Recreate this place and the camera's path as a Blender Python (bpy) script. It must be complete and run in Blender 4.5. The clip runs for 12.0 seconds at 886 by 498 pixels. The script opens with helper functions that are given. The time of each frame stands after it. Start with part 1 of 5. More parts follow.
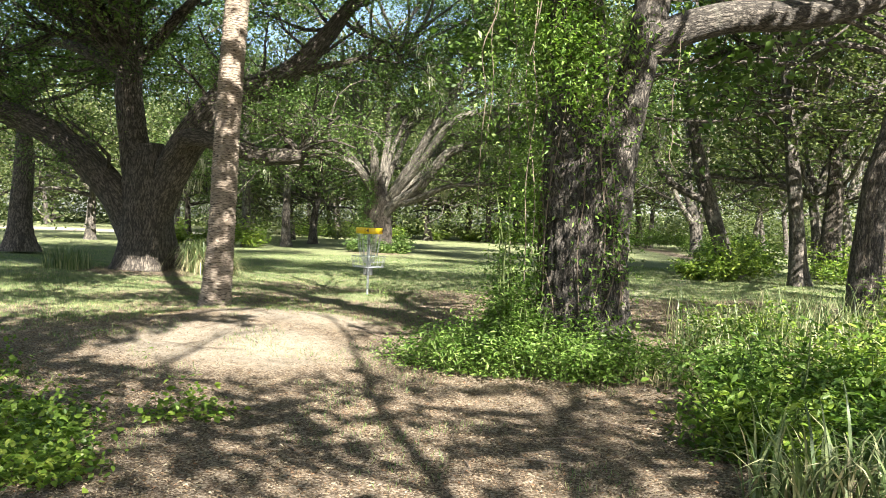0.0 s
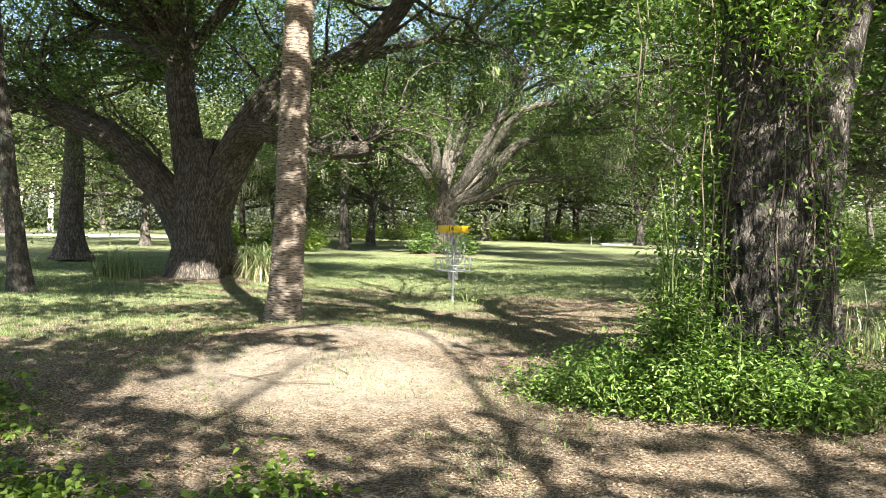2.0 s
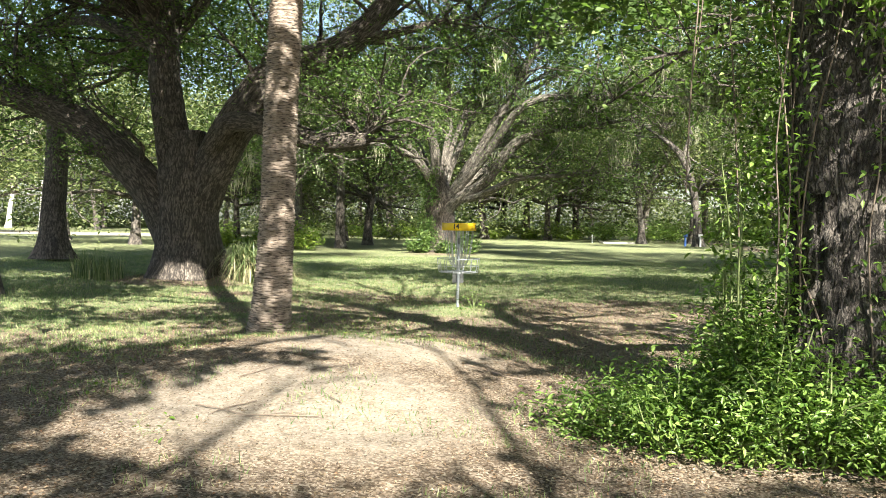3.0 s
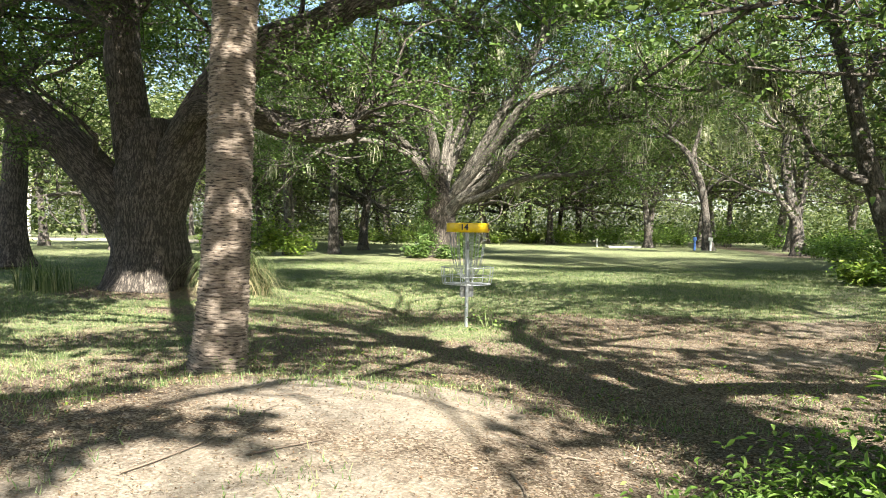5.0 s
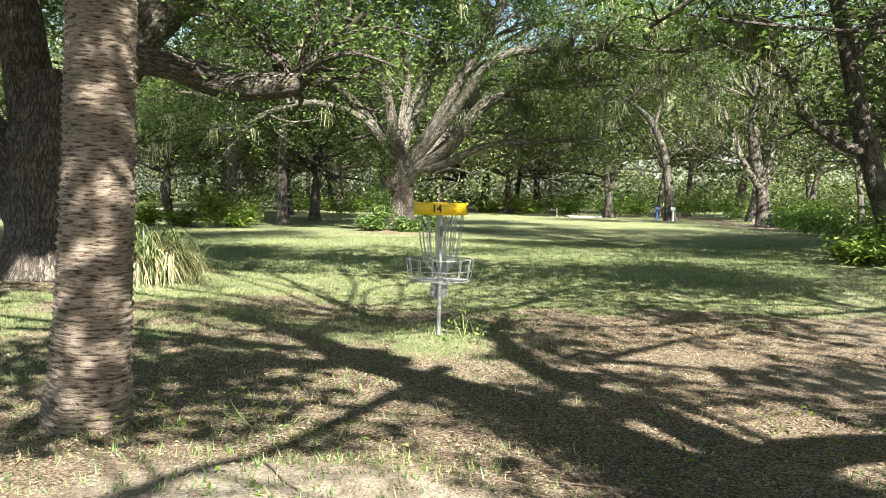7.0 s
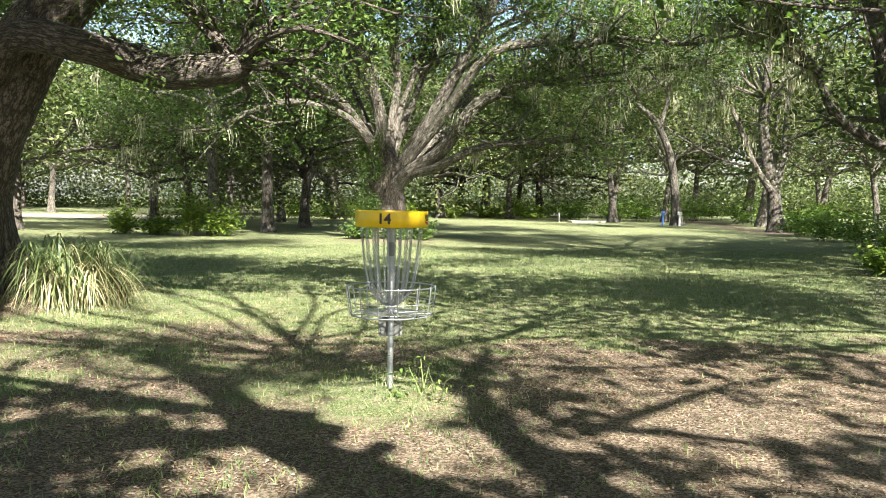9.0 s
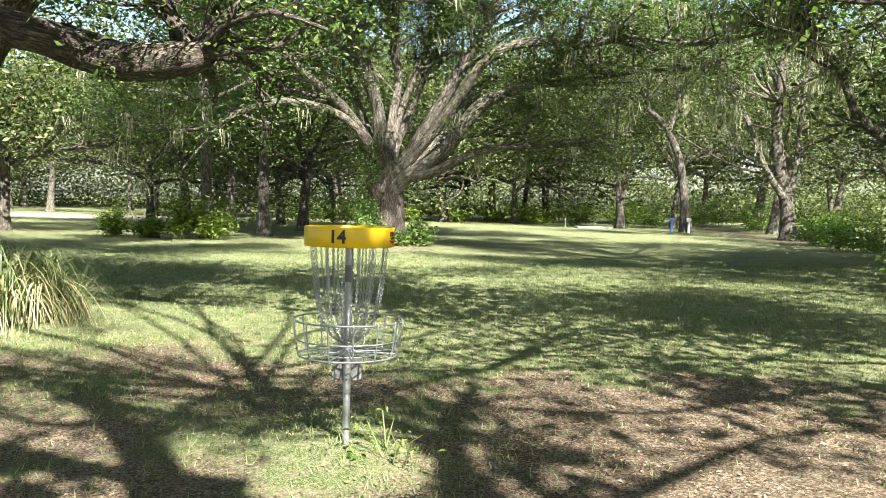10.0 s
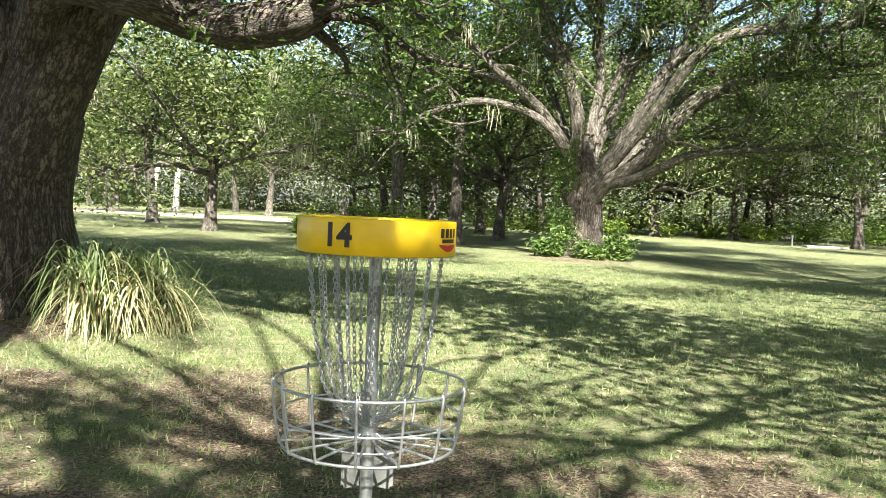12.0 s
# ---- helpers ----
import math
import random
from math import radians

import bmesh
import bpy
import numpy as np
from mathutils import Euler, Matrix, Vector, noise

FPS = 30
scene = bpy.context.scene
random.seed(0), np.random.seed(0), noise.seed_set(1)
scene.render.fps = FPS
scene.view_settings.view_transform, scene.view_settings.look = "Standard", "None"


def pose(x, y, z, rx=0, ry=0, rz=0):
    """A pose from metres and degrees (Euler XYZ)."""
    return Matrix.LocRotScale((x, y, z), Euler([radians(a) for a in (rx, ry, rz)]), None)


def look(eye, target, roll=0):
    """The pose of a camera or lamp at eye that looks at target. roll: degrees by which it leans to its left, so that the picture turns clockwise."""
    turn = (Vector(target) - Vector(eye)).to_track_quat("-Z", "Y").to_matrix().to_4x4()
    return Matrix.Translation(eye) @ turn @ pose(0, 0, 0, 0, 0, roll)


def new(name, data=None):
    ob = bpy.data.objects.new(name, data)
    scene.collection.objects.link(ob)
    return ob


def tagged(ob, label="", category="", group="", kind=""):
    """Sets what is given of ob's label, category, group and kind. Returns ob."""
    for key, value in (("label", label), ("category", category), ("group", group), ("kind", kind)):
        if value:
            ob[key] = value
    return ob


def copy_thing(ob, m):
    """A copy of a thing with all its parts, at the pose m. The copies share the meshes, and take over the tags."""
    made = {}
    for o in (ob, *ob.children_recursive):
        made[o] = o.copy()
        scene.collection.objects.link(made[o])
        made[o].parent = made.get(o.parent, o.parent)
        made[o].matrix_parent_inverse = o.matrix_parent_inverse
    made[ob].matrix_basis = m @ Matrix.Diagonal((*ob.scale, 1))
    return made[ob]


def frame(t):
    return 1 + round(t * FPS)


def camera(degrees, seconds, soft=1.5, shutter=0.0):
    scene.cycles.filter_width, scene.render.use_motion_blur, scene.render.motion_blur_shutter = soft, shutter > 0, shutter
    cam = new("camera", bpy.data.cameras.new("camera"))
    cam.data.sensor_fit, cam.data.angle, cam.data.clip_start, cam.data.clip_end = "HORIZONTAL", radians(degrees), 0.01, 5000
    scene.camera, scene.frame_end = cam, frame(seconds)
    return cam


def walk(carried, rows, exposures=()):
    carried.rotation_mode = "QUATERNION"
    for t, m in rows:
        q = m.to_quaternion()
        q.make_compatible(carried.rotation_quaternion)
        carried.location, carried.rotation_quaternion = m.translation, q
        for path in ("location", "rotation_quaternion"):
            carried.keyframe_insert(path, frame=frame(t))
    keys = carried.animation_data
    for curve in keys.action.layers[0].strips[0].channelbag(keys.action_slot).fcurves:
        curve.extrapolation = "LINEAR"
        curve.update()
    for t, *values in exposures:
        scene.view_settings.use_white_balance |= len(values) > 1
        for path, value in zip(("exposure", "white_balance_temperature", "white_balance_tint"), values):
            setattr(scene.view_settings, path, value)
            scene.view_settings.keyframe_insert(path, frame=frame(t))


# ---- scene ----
cam = camera(55.5, 12.0, 0.8)
PATH = [
    (0, (0.339, -0.315, 1.466), (0.307, 1.684, 1.41), 2.2),
    (0.5, (0.127, 0.181, 1.485), (-0.02, 2.176, 1.476), 1.9),
    (1, (-0.127, 0.766, 1.505), (-0.314, 2.757, 1.557), 1.7),
    (1.5, (-0.305, 1.332, 1.436), (-0.475, 3.324, 1.466), 1.2),
    (2, (-0.504, 1.914, 1.368), (-0.654, 3.907, 1.311), 1.1),
    (2.5, (-0.605, 2.54, 1.366), (-0.74, 4.534, 1.302), 1.2),
    (3, (-0.716, 3.187, 1.351), (-0.859, 5.181, 1.29), 1.1),
    (5, (-0.989, 5.775, 1.292), (-1.128, 7.769, 1.242), 0.9),
    (5.5, (-1.103, 6.398, 1.374), (-1.248, 8.393, 1.324), 1.0),
    (6, (-1.324, 6.996, 1.412), (-1.431, 8.992, 1.343), 1.1),
    (6.5, (-1.321, 7.596, 1.381), (-1.357, 9.592, 1.264), 1.3),
    (7, (-1.281, 8.118, 1.435), (-1.309, 10.114, 1.308), 1.1),
    (7.5, (-1.21, 8.687, 1.429), (-1.219, 10.683, 1.305), 1.1),
    (9.5, (-0.83, 10.872, 1.469), (-0.877, 12.868, 1.355), 0.9),
    (10, (-0.719, 11.512, 1.517), (-0.772, 13.508, 1.408), 1.4),
    (10.5, (-0.522, 12.078, 1.475), (-0.633, 14.074, 1.392), 2.5),
    (11, (-0.476, 12.653, 1.466), (-0.756, 14.633, 1.413), 3.2),
    (11.5, (-0.397, 13.276, 1.411), (-0.752, 15.243, 1.356), 2.9),
    (12, (-0.412, 13.9, 1.407), (-0.956, 15.823, 1.309), 2.7),
]
walk(cam, [(t, look(eye, target, roll)) for t, eye, target, roll in PATH], [(0.0, 2.6), (5.0, 2.6), (8.0, 2.55), (12.0, 2.65)])

# ---- light ----
SUN_AZ, SUN_EL = radians(154), radians(41)
world = bpy.data.worlds.new("sky")
scene.world = world
world.use_nodes = True
wn, wl = world.node_tree.nodes, world.node_tree.links
sky = wn.new("ShaderNodeTexSky")
sky.sky_type = "NISHITA"
sky.sun_disc = False
sky.sun_elevation, sky.sun_rotation = SUN_EL, SUN_AZ
sky.air_density, sky.dust_density = 1.0, 1.5
wn["Background"].inputs["Strength"].default_value = 0.05
wl.new(sky.outputs["Color"], wn["Background"].inputs["Color"])
sun_dir = Vector((math.sin(SUN_AZ) * math.cos(SUN_EL), math.cos(SUN_AZ) * math.cos(SUN_EL), math.sin(SUN_EL)))
sun = new("sun", bpy.data.lights.new("sun", "SUN"))
sun.data.energy, sun.data.angle, sun.data.color = 5.0, radians(0.55), (1.0, 0.95, 0.85)
sun.matrix_world = look(sun_dir * 60, (0, 0, 0))

# ---- small tools ----
rng = np.random.default_rng(7)


def hash01(i, j, k):
    n = (i * 374761393 + j * 668265263 + k * 1274126177) & 0x7FFFFFFF
    n = ((n ^ (n >> 13)) * 1274126177) & 0x7FFFFFFF
    return ((n ^ (n >> 16)) & 0xFFFF) / 65535.0


def vnoise(x, y, z=0.0):
    """Smooth value noise in -1..1 on arrays."""
    x, y, z = np.broadcast_arrays(np.asarray(x, float), np.asarray(y, float), np.asarray(z, float))
    xi, yi, zi = (np.floor(a).astype(np.int64) for a in (x, y, z))
    u, v, w = (a - b for a, b in ((x, xi), (y, yi), (z, zi)))
    u, v, w = (a * a * (3 - 2 * a) for a in (u, v, w))
    out = 0
    for dx in (0, 1):
        for dy in (0, 1):
            for dz in (0, 1):
                k = (u if dx else 1 - u) * (v if dy else 1 - v) * (w if dz else 1 - w)
                out = out + k * hash01(xi + dx, yi + dy, zi + dz)
    return out * 2 - 1


def unit(v):
    v = np.asarray(v, float)
    return v / (np.linalg.norm(v, axis=-1, keepdims=True) + 1e-9)


def mesh_of(name, verts, faces, uv=None, smooth=True):
    me = bpy.data.meshes.new(name)
    verts, faces = np.asarray(verts, np.float32), np.asarray(faces, np.int32)
    k = faces.shape[1]
    me.vertices.add(len(verts))
    me.vertices.foreach_set("co", verts.ravel())
    me.loops.add(faces.size)
    me.loops.foreach_set("vertex_index", faces.ravel())
    me.polygons.add(len(faces))
    me.polygons.foreach_set("loop_start", np.arange(len(faces), dtype=np.int32) * k)
    me.polygons.foreach_set("use_smooth", np.full(len(faces), smooth, bool))
    if uv is not None:
        layer = me.uv_layers.new(name="UVMap")
        layer.data.foreach_set("uv", np.asarray(uv, np.float32).ravel())
    me.update(calc_edges=True)
    me.validate()
    return me


def thing(name, at, label, category, group="", kind="", turn=0.0):
    ob = new(name)
    ob.matrix_basis = pose(*at, 0, 0, turn)
    ob.empty_display_size = 0.2
    return tagged(ob, label, category, group, kind)


def part(name, me, material, parent, label=""):
    if isinstance(me, bmesh.types.BMesh):
        bm, me = me, bpy.data.meshes.new(name)
        bm.to_mesh(me)
        bm.free()
    ob = new(name, me)
    if not me.materials:
        me.materials.append(material)
    ob.parent = parent
    return tagged(ob, label) if label else ob


class Geo:
    """Gathers faces of one size for one mesh."""

    def __init__(self):
        self.v, self.f, self.uv, self.n = [], [], [], 0

    def add(self, v, f, uv=None):
        self.v.append(v)
        self.f.append(np.asarray(f) + self.n)
        if uv is not None:
            self.uv.append(uv)
        self.n += len(v)

    def mesh(self, name, origin=(0, 0, 0), smooth=True):
        return mesh_of(name, np.concatenate(self.v) - np.asarray(origin), np.concatenate(self.f),
                       np.concatenate(self.uv) if self.uv else None, smooth)


def curve_points(pts, radii, step):
    """Points and radii along a smooth line through pts."""
    p = np.asarray(pts, float)
    r = np.asarray(radii, float)
    if len(r) != len(p):
        r = np.interp(np.linspace(0, 1, len(p)), np.linspace(0, 1, len(r)), r)
    ext = np.vstack([2 * p[0] - p[1], p, 2 * p[-1] - p[-2]])
    out, rad = [], []
    for i in range(len(p) - 1):
        a, b, c, d = ext[i:i + 4]
        n = max(1, int(np.ceil(np.linalg.norm(c - b) / step)))
        t = (np.arange(n) / n)[:, None]
        out.append(0.5 * (2 * b + (c - a) * t + (2 * a - 5 * b + 4 * c - d) * t ** 2 + (3 * b - a - 3 * c + d) * t ** 3))
        rad.append(r[i] + (r[i + 1] - r[i]) * t[:, 0])
    return np.vstack(out + [p[-1:]]), np.concatenate(rad + [r[-1:]])


def tube(geo, pts, radii, sides=8, step=0.4, rough=0.0, flare=0.0, relief=None, seed=0.0):
    """A tapered round limb; relief(angle, along, radius) shifts its surface."""
    c, r = curve_points(pts, radii, step)
    n = len(c)
    tan = unit(np.gradient(c, axis=0))
    ref = np.array([1.0, 0, 0]) if abs(tan[0][0]) < 0.9 else np.array([0, 1.0, 0])
    side = np.zeros((n, 3))
    s = unit(ref - tan[0] * (ref @ tan[0]))
    for i in range(n):
        s = unit(s - tan[i] * (s @ tan[i]))
        side[i] = s
    up = np.cross(tan, side)
    along = np.concatenate([[0], np.cumsum(np.linalg.norm(np.diff(c, axis=0), axis=1))])
    a = np.linspace(0, 2 * np.pi, sides, endpoint=False)
    A, L = np.meshgrid(a, along)
    R = np.repeat(r[:, None], sides, 1)
    if rough:
        R = R * (1 + rough * vnoise(np.cos(A) * 1.3 + seed, np.sin(A) * 1.3 + seed, L * 0.9)
                 + 0.5 * rough * vnoise(np.cos(A) * 3 + seed, np.sin(A) * 3, L * 2.5 + seed))
    if flare:
        R = R * (1 + flare * np.exp(-L / 0.45) * (1 + 0.45 * np.cos(5 * A + seed) + 0.3 * np.cos(3 * A + 2 * seed)))
    if relief:
        R = R + relief(A, L, R)
    V = c[:, None] + R[..., None] * (np.cos(A)[..., None] * side[:, None] + np.sin(A)[..., None] * up[:, None])
    i, j = np.meshgrid(np.arange(n - 1), np.arange(sides), indexing="ij")
    q = np.stack([i * sides + j, i * sides + (j + 1) % sides, (i + 1) * sides + (j + 1) % sides, (i + 1) * sides + j], -1).reshape(-1, 4)
    ra = max(float(np.mean(r)), 0.02)
    u0, u1 = a[j] * ra, (a[j] + 2 * np.pi / sides) * ra
    v0, v1 = along[i], along[i + 1]
    uv = np.stack([np.stack([u0, v0], -1), np.stack([u1, v0], -1), np.stack([u1, v1], -1), np.stack([u0, v1], -1)], -2).reshape(-1, 2)
    geo.add(V.reshape(-1, 3), q, uv)
    return c, r


def leaf_faces(centres, size, flat=0.3, droop=0.2, narrow=0.45, g=rng):
    """A folded lance-shaped leaf of two triangles at each centre."""
    n = len(centres)
    d = g.normal(size=(n, 3))
    d[:, 2] = d[:, 2] * flat - droop
    d = unit(d)
    s = unit(np.cross(d, g.normal(size=(n, 3)) * np.array([0.5, 0.5, 1.0]) + np.array([0, 0, 0.6])))
    nrm = np.cross(s, d)
    L = (size * g.uniform(0.65, 1.35, n))[:, None]
    W = L * narrow * g.uniform(0.8, 1.2, n)[:, None]
    base, tip = centres - d * L * 0.5, centres + d * L * 0.5
    mid = centres - d * L * 0.08 + nrm * L * 0.12
    V = np.stack([base, mid + s * W * 0.5, tip, mid - s * W * 0.5], 1).reshape(-1, 3)
    k = np.arange(n)[:, None] * 4
    F = np.concatenate([k + np.array([0, 1, 2]), k + np.array([0, 2, 3])], 1).reshape(-1, 3)
    return V, F


def broad_leaves(centres, size, flat=0.3, droop=0.2, narrow=0.5, g=rng):
    """A folded, pointed oval leaf of four triangles at each centre."""
    n = len(centres)
    d = g.normal(size=(n, 3))
    d[:, 2] = d[:, 2] * flat - droop
    d = unit(d)
    s = unit(np.cross(d, g.normal(size=(n, 3)) * 0.45 + np.array([0, 0, 1.0])))
    nrm = np.cross(s, d)
    L = (size * g.uniform(0.6, 1.35, n))[:, None]
    W = L * narrow * g.uniform(0.8, 1.2, n)[:, None]
    at = lambda u, v, h: centres + d * L * u + s * W * v + nrm * L * h
    V = np.stack([at(-0.5, 0, 0), at(-0.18, 0.5, 0.1), at(0.16, 0.4, 0.08), at(0.5, 0, -0.06), at(0.16, -0.4, 0.08), at(-0.18, -0.5, 0.1)], 1).reshape(-1, 3)
    k = np.arange(n)[:, None] * 6
    F = np.concatenate([k + np.array(t) for t in ((0, 1, 2), (0, 2, 3), (0, 3, 4), (0, 4, 5))], 1).reshape(-1, 3)
    return V, F


def blades(g, roots, height, width, arch, segs=4, droop=0.0):
    """Arching grass blades, as quads."""
    n = len(roots)
    az = g.uniform(0, 2 * np.pi, n)
    out = np.stack([np.cos(az), np.sin(az), np.zeros(n)], -1)
    across = np.stack([-np.sin(az), np.cos(az), np.zeros(n)], -1)
    h = height * g.uniform(0.55, 1.15, n)
    ar = arch * g.uniform(0.3, 1.3, n)
    w = width * g.uniform(0.6, 1.2, n)
    rows = []
    for t in np.linspace(0, 1, segs + 1):
        rise = h * (t - 0.75 * np.minimum(ar, 1.2) * t ** 2.6 - droop * t ** 3.4)
        p = roots + out * (h * ar * 0.75 * t ** 1.8)[:, None] + np.array([0, 0, 1.0]) * rise[:, None]
        half = across * (w * 0.5 * (1 - 0.92 * t ** 2.2))[:, None]
        rows.append(np.stack([p - half, p + half], 1))
    V = np.stack(rows, 1).reshape(-1, 3)
    k = (np.arange(n) * (segs + 1) * 2)[:, None, None]
    q = (np.arange(segs) * 2)[None, :, None] + np.array([0, 1, 3, 2])[None, None, :]
    return V, (k + q).reshape(-1, 4)


# ---- materials ----
def material(name, rough=0.8, metal=0.0):
    m = bpy.data.materials.new(name)
    m.use_nodes = True
    b = m.node_tree.nodes["Principled BSDF"]
    b.inputs["Roughness"].default_value, b.inputs["Metallic"].default_value = rough, metal
    return m, m.node_tree.nodes, m.node_tree.links, b


def ramp(nodes, stops):
    r = nodes.new("ShaderNodeValToRGB")
    while len(r.color_ramp.elements) < len(stops):
        r.color_ramp.elements.new(0.5)
    for e, (pos, col) in zip(r.color_ramp.elements, stops):
        e.position, e.color = pos, (*col, 1)
    return r


def tex_noise(nodes, links, vec, scale, detail=5, rough=0.6):
    t = nodes.new("ShaderNodeTexNoise")
    t.inputs["Scale"].default_value, t.inputs["Detail"].default_value, t.inputs["Roughness"].default_value = scale, detail, rough
    if vec is not None:
        links.new(vec, t.inputs["Vector"])
    return t


def mix_rgb(nodes, links, fac, a, b, mode="MIX"):
    m = nodes.new("ShaderNodeMix")
    m.data_type, m.blend_type = "RGBA", mode
    for sock, val in ((m.inputs[0], fac), (m.inputs[6], a), (m.inputs[7], b)):
        if hasattr(val, "is_linked"):
            links.new(val, sock)
        elif isinstance(val, tuple):
            sock.default_value = (*val, 1)
        else:
            sock.default_value = val
    return m.outputs[2]


def bump_on(nodes, links, bsdf, height, strength, distance):
    b = nodes.new("ShaderNodeBump")
    b.inputs["Strength"].default_value, b.inputs["Distance"].default_value = strength, distance
    links.new(height, b.inputs["Height"])
    links.new(b.outputs["Normal"], bsdf.inputs["Normal"])


def stretched_uv(nodes, links, sx, sy):
    uv = nodes.new("ShaderNodeUVMap")
    mp = nodes.new("ShaderNodeMapping")
    mp.inputs["Scale"].default_value = (sx, sy, 1)
    links.new(uv.outputs["UV"], mp.inputs["Vector"])
    return mp.outputs["Vector"]


def bark_material(name, dark, mid, light, sx=26.0, sy=6.0, depth=0.03, lichen=(0.4, 0.42, 0.36), lichen_amount=0.25):
    """Furrowed bark running along the limb, with lichen blotches."""
    m, n, l, b = material(name, 0.9)
    vec = stretched_uv(n, l, sx, sy)
    def furrow(scale, width):
        t = tex_noise(n, l, vec, scale, 4, 0.55)
        sub = n.new("ShaderNodeMath")
        sub.operation = "SUBTRACT"
        sub.inputs[1].default_value = 0.5
        l.new(t.outputs["Fac"], sub.inputs[0])
        ab = n.new("ShaderNodeMath")
        ab.operation = "ABSOLUTE"
        l.new(sub.outputs[0], ab.inputs[0])
        r = ramp(n, [(0.0, (0, 0, 0)), (width, (1, 1, 1))])
        l.new(ab.outputs[0], r.inputs["Fac"])
        return r.outputs["Color"]

    crack = mix_rgb(n, l, 1.0, furrow(0.55, 0.09), furrow(1.3, 0.05), "MULTIPLY")
    geo = n.new("ShaderNodeTexCoord")
    grain = tex_noise(n, l, geo.outputs["Object"], 38, 6)
    blot = tex_noise(n, l, geo.outputs["Object"], 2.6, 6, 0.7)
    col = ramp(n, [(0.3, mid), (0.7, light)])
    l.new(grain.outputs["Fac"], col.inputs["Fac"])
    c1 = mix_rgb(n, l, crack, dark, col.outputs["Color"])
    lf = ramp(n, [(0.62 - 0.3 * lichen_amount, (0, 0, 0)), (0.78 - 0.2 * lichen_amount, (1, 1, 1))])
    l.new(blot.outputs["Fac"], lf.inputs["Fac"])
    lm = n.new("ShaderNodeMath")
    lm.operation = "MULTIPLY"
    lm.inputs[1].default_value = 0.55
    l.new(lf.outputs["Color"], lm.inputs[0])
    c2 = mix_rgb(n, l, lm.outputs[0], c1, lichen)
    l.new(c2, b.inputs["Base Color"])
    hm = n.new("ShaderNodeMath")
    hm.operation = "MULTIPLY_ADD"
    hm.inputs[1].default_value = 0.35
    l.new(grain.outputs["Fac"], hm.inputs[0])
    l.new(crack, hm.inputs[2])
    bump_on(n, l, b, hm.outputs[0], 0.9, depth)
    return m


def leaf_material(name, cols, trans=0.35, rough=0.45, trans_gain=(1.5, 1.6, 0.7)):
    """Thin leaves that let light through; each leaf has its own tone."""
    m, n, l, b = material(name, rough)
    g = n.new("ShaderNodeNewGeometry")
    r = ramp(n, [(i / (len(cols) - 1), c) for i, c in enumerate(cols)])
    l.new(g.outputs["Random Per Island"], r.inputs["Fac"])
    tc = n.new("ShaderNodeTexCoord")
    big = tex_noise(n, l, tc.outputs["Object"], 0.55, 3)
    tone = ramp(n, [(0.3, (0.72, 0.78, 0.7)), (0.7, (1.2, 1.12, 1.0))])
    l.new(big.outputs["Fac"], tone.inputs["Fac"])
    col = mix_rgb(n, l, 1.0, r.outputs["Color"], tone.outputs["Color"], "MULTIPLY")
    l.new(col, b.inputs["Base Color"])
    b.inputs["Specular IOR Level"].default_value = 0.25
    t = n.new("ShaderNodeBsdfTranslucent")
    tcol = mix_rgb(n, l, 1.0, col, trans_gain, "MULTIPLY")
    l.new(tcol, t.inputs["Color"])
    mx = n.new("ShaderNodeMixShader")
    mx.inputs[0].default_value = trans
    l.new(b.outputs[0], mx.inputs[1])
    l.new(t.outputs[0], mx.inputs[2])
    l.new(mx.outputs[0], n["Material Output"].inputs["Surface"])
    return m


BARK_OAK = bark_material("oak_bark", (0.022, 0.017, 0.013), (0.098, 0.08, 0.063), (0.19, 0.16, 0.13), lichen=(0.24, 0.22, 0.18), lichen_amount=0.12)
BARK_VINE = bark_material("vine_oak_bark", (0.018, 0.014, 0.011), (0.08, 0.066, 0.053), (0.16, 0.14, 0.117), 34, 9, 0.03, (0.24, 0.23, 0.19), 0.12)
BARK_PALE = bark_material("pale_limb_bark", (0.04, 0.034, 0.027), (0.115, 0.1, 0.08), (0.25, 0.225, 0.185), 22, 5, 0.02, (0.3, 0.3, 0.25), 0.2)
BARK_FAR = bark_material("far_tree_bark", (0.025, 0.021, 0.017), (0.075, 0.063, 0.051), (0.145, 0.125, 0.104), 14, 4, 0.02, (0.27, 0.27, 0.23), 0.3)
BARK_WHITE = bark_material("white_trunk_bark", (0.25, 0.23, 0.2), (0.45, 0.42, 0.37), (0.6, 0.57, 0.52), 14, 4, 0.01, (0.6, 0.6, 0.55), 0.5)
LEAF_OAK = leaf_material("oak_leaves", [(0.038, 0.07, 0.02), (0.07, 0.122, 0.036), (0.11, 0.172, 0.054), (0.165, 0.22, 0.085)], 0.4, 0.45, (1.3, 1.5, 0.75))
LEAF_FAR = leaf_material("far_oak_leaves", [(0.036, 0.056, 0.022), (0.072, 0.102, 0.04), (0.125, 0.155, 0.068), (0.19, 0.215, 0.11)], 0.42, 0.45, (1.3, 1.4, 0.8))
LEAF_BRIGHT = leaf_material("vine_leaves", [(0.04, 0.082, 0.018), (0.09, 0.158, 0.036), (0.15, 0.235, 0.056), (0.24, 0.33, 0.11)], 0.4, 0.35, (1.2, 1.4, 0.6))
LEAF_SHRUB = leaf_material("shrub_leaves", [(0.045, 0.085, 0.015), (0.085, 0.145, 0.025), (0.14, 0.21, 0.035), (0.22, 0.28, 0.06)], 0.35, 0.4, (1.25, 1.4, 0.6))
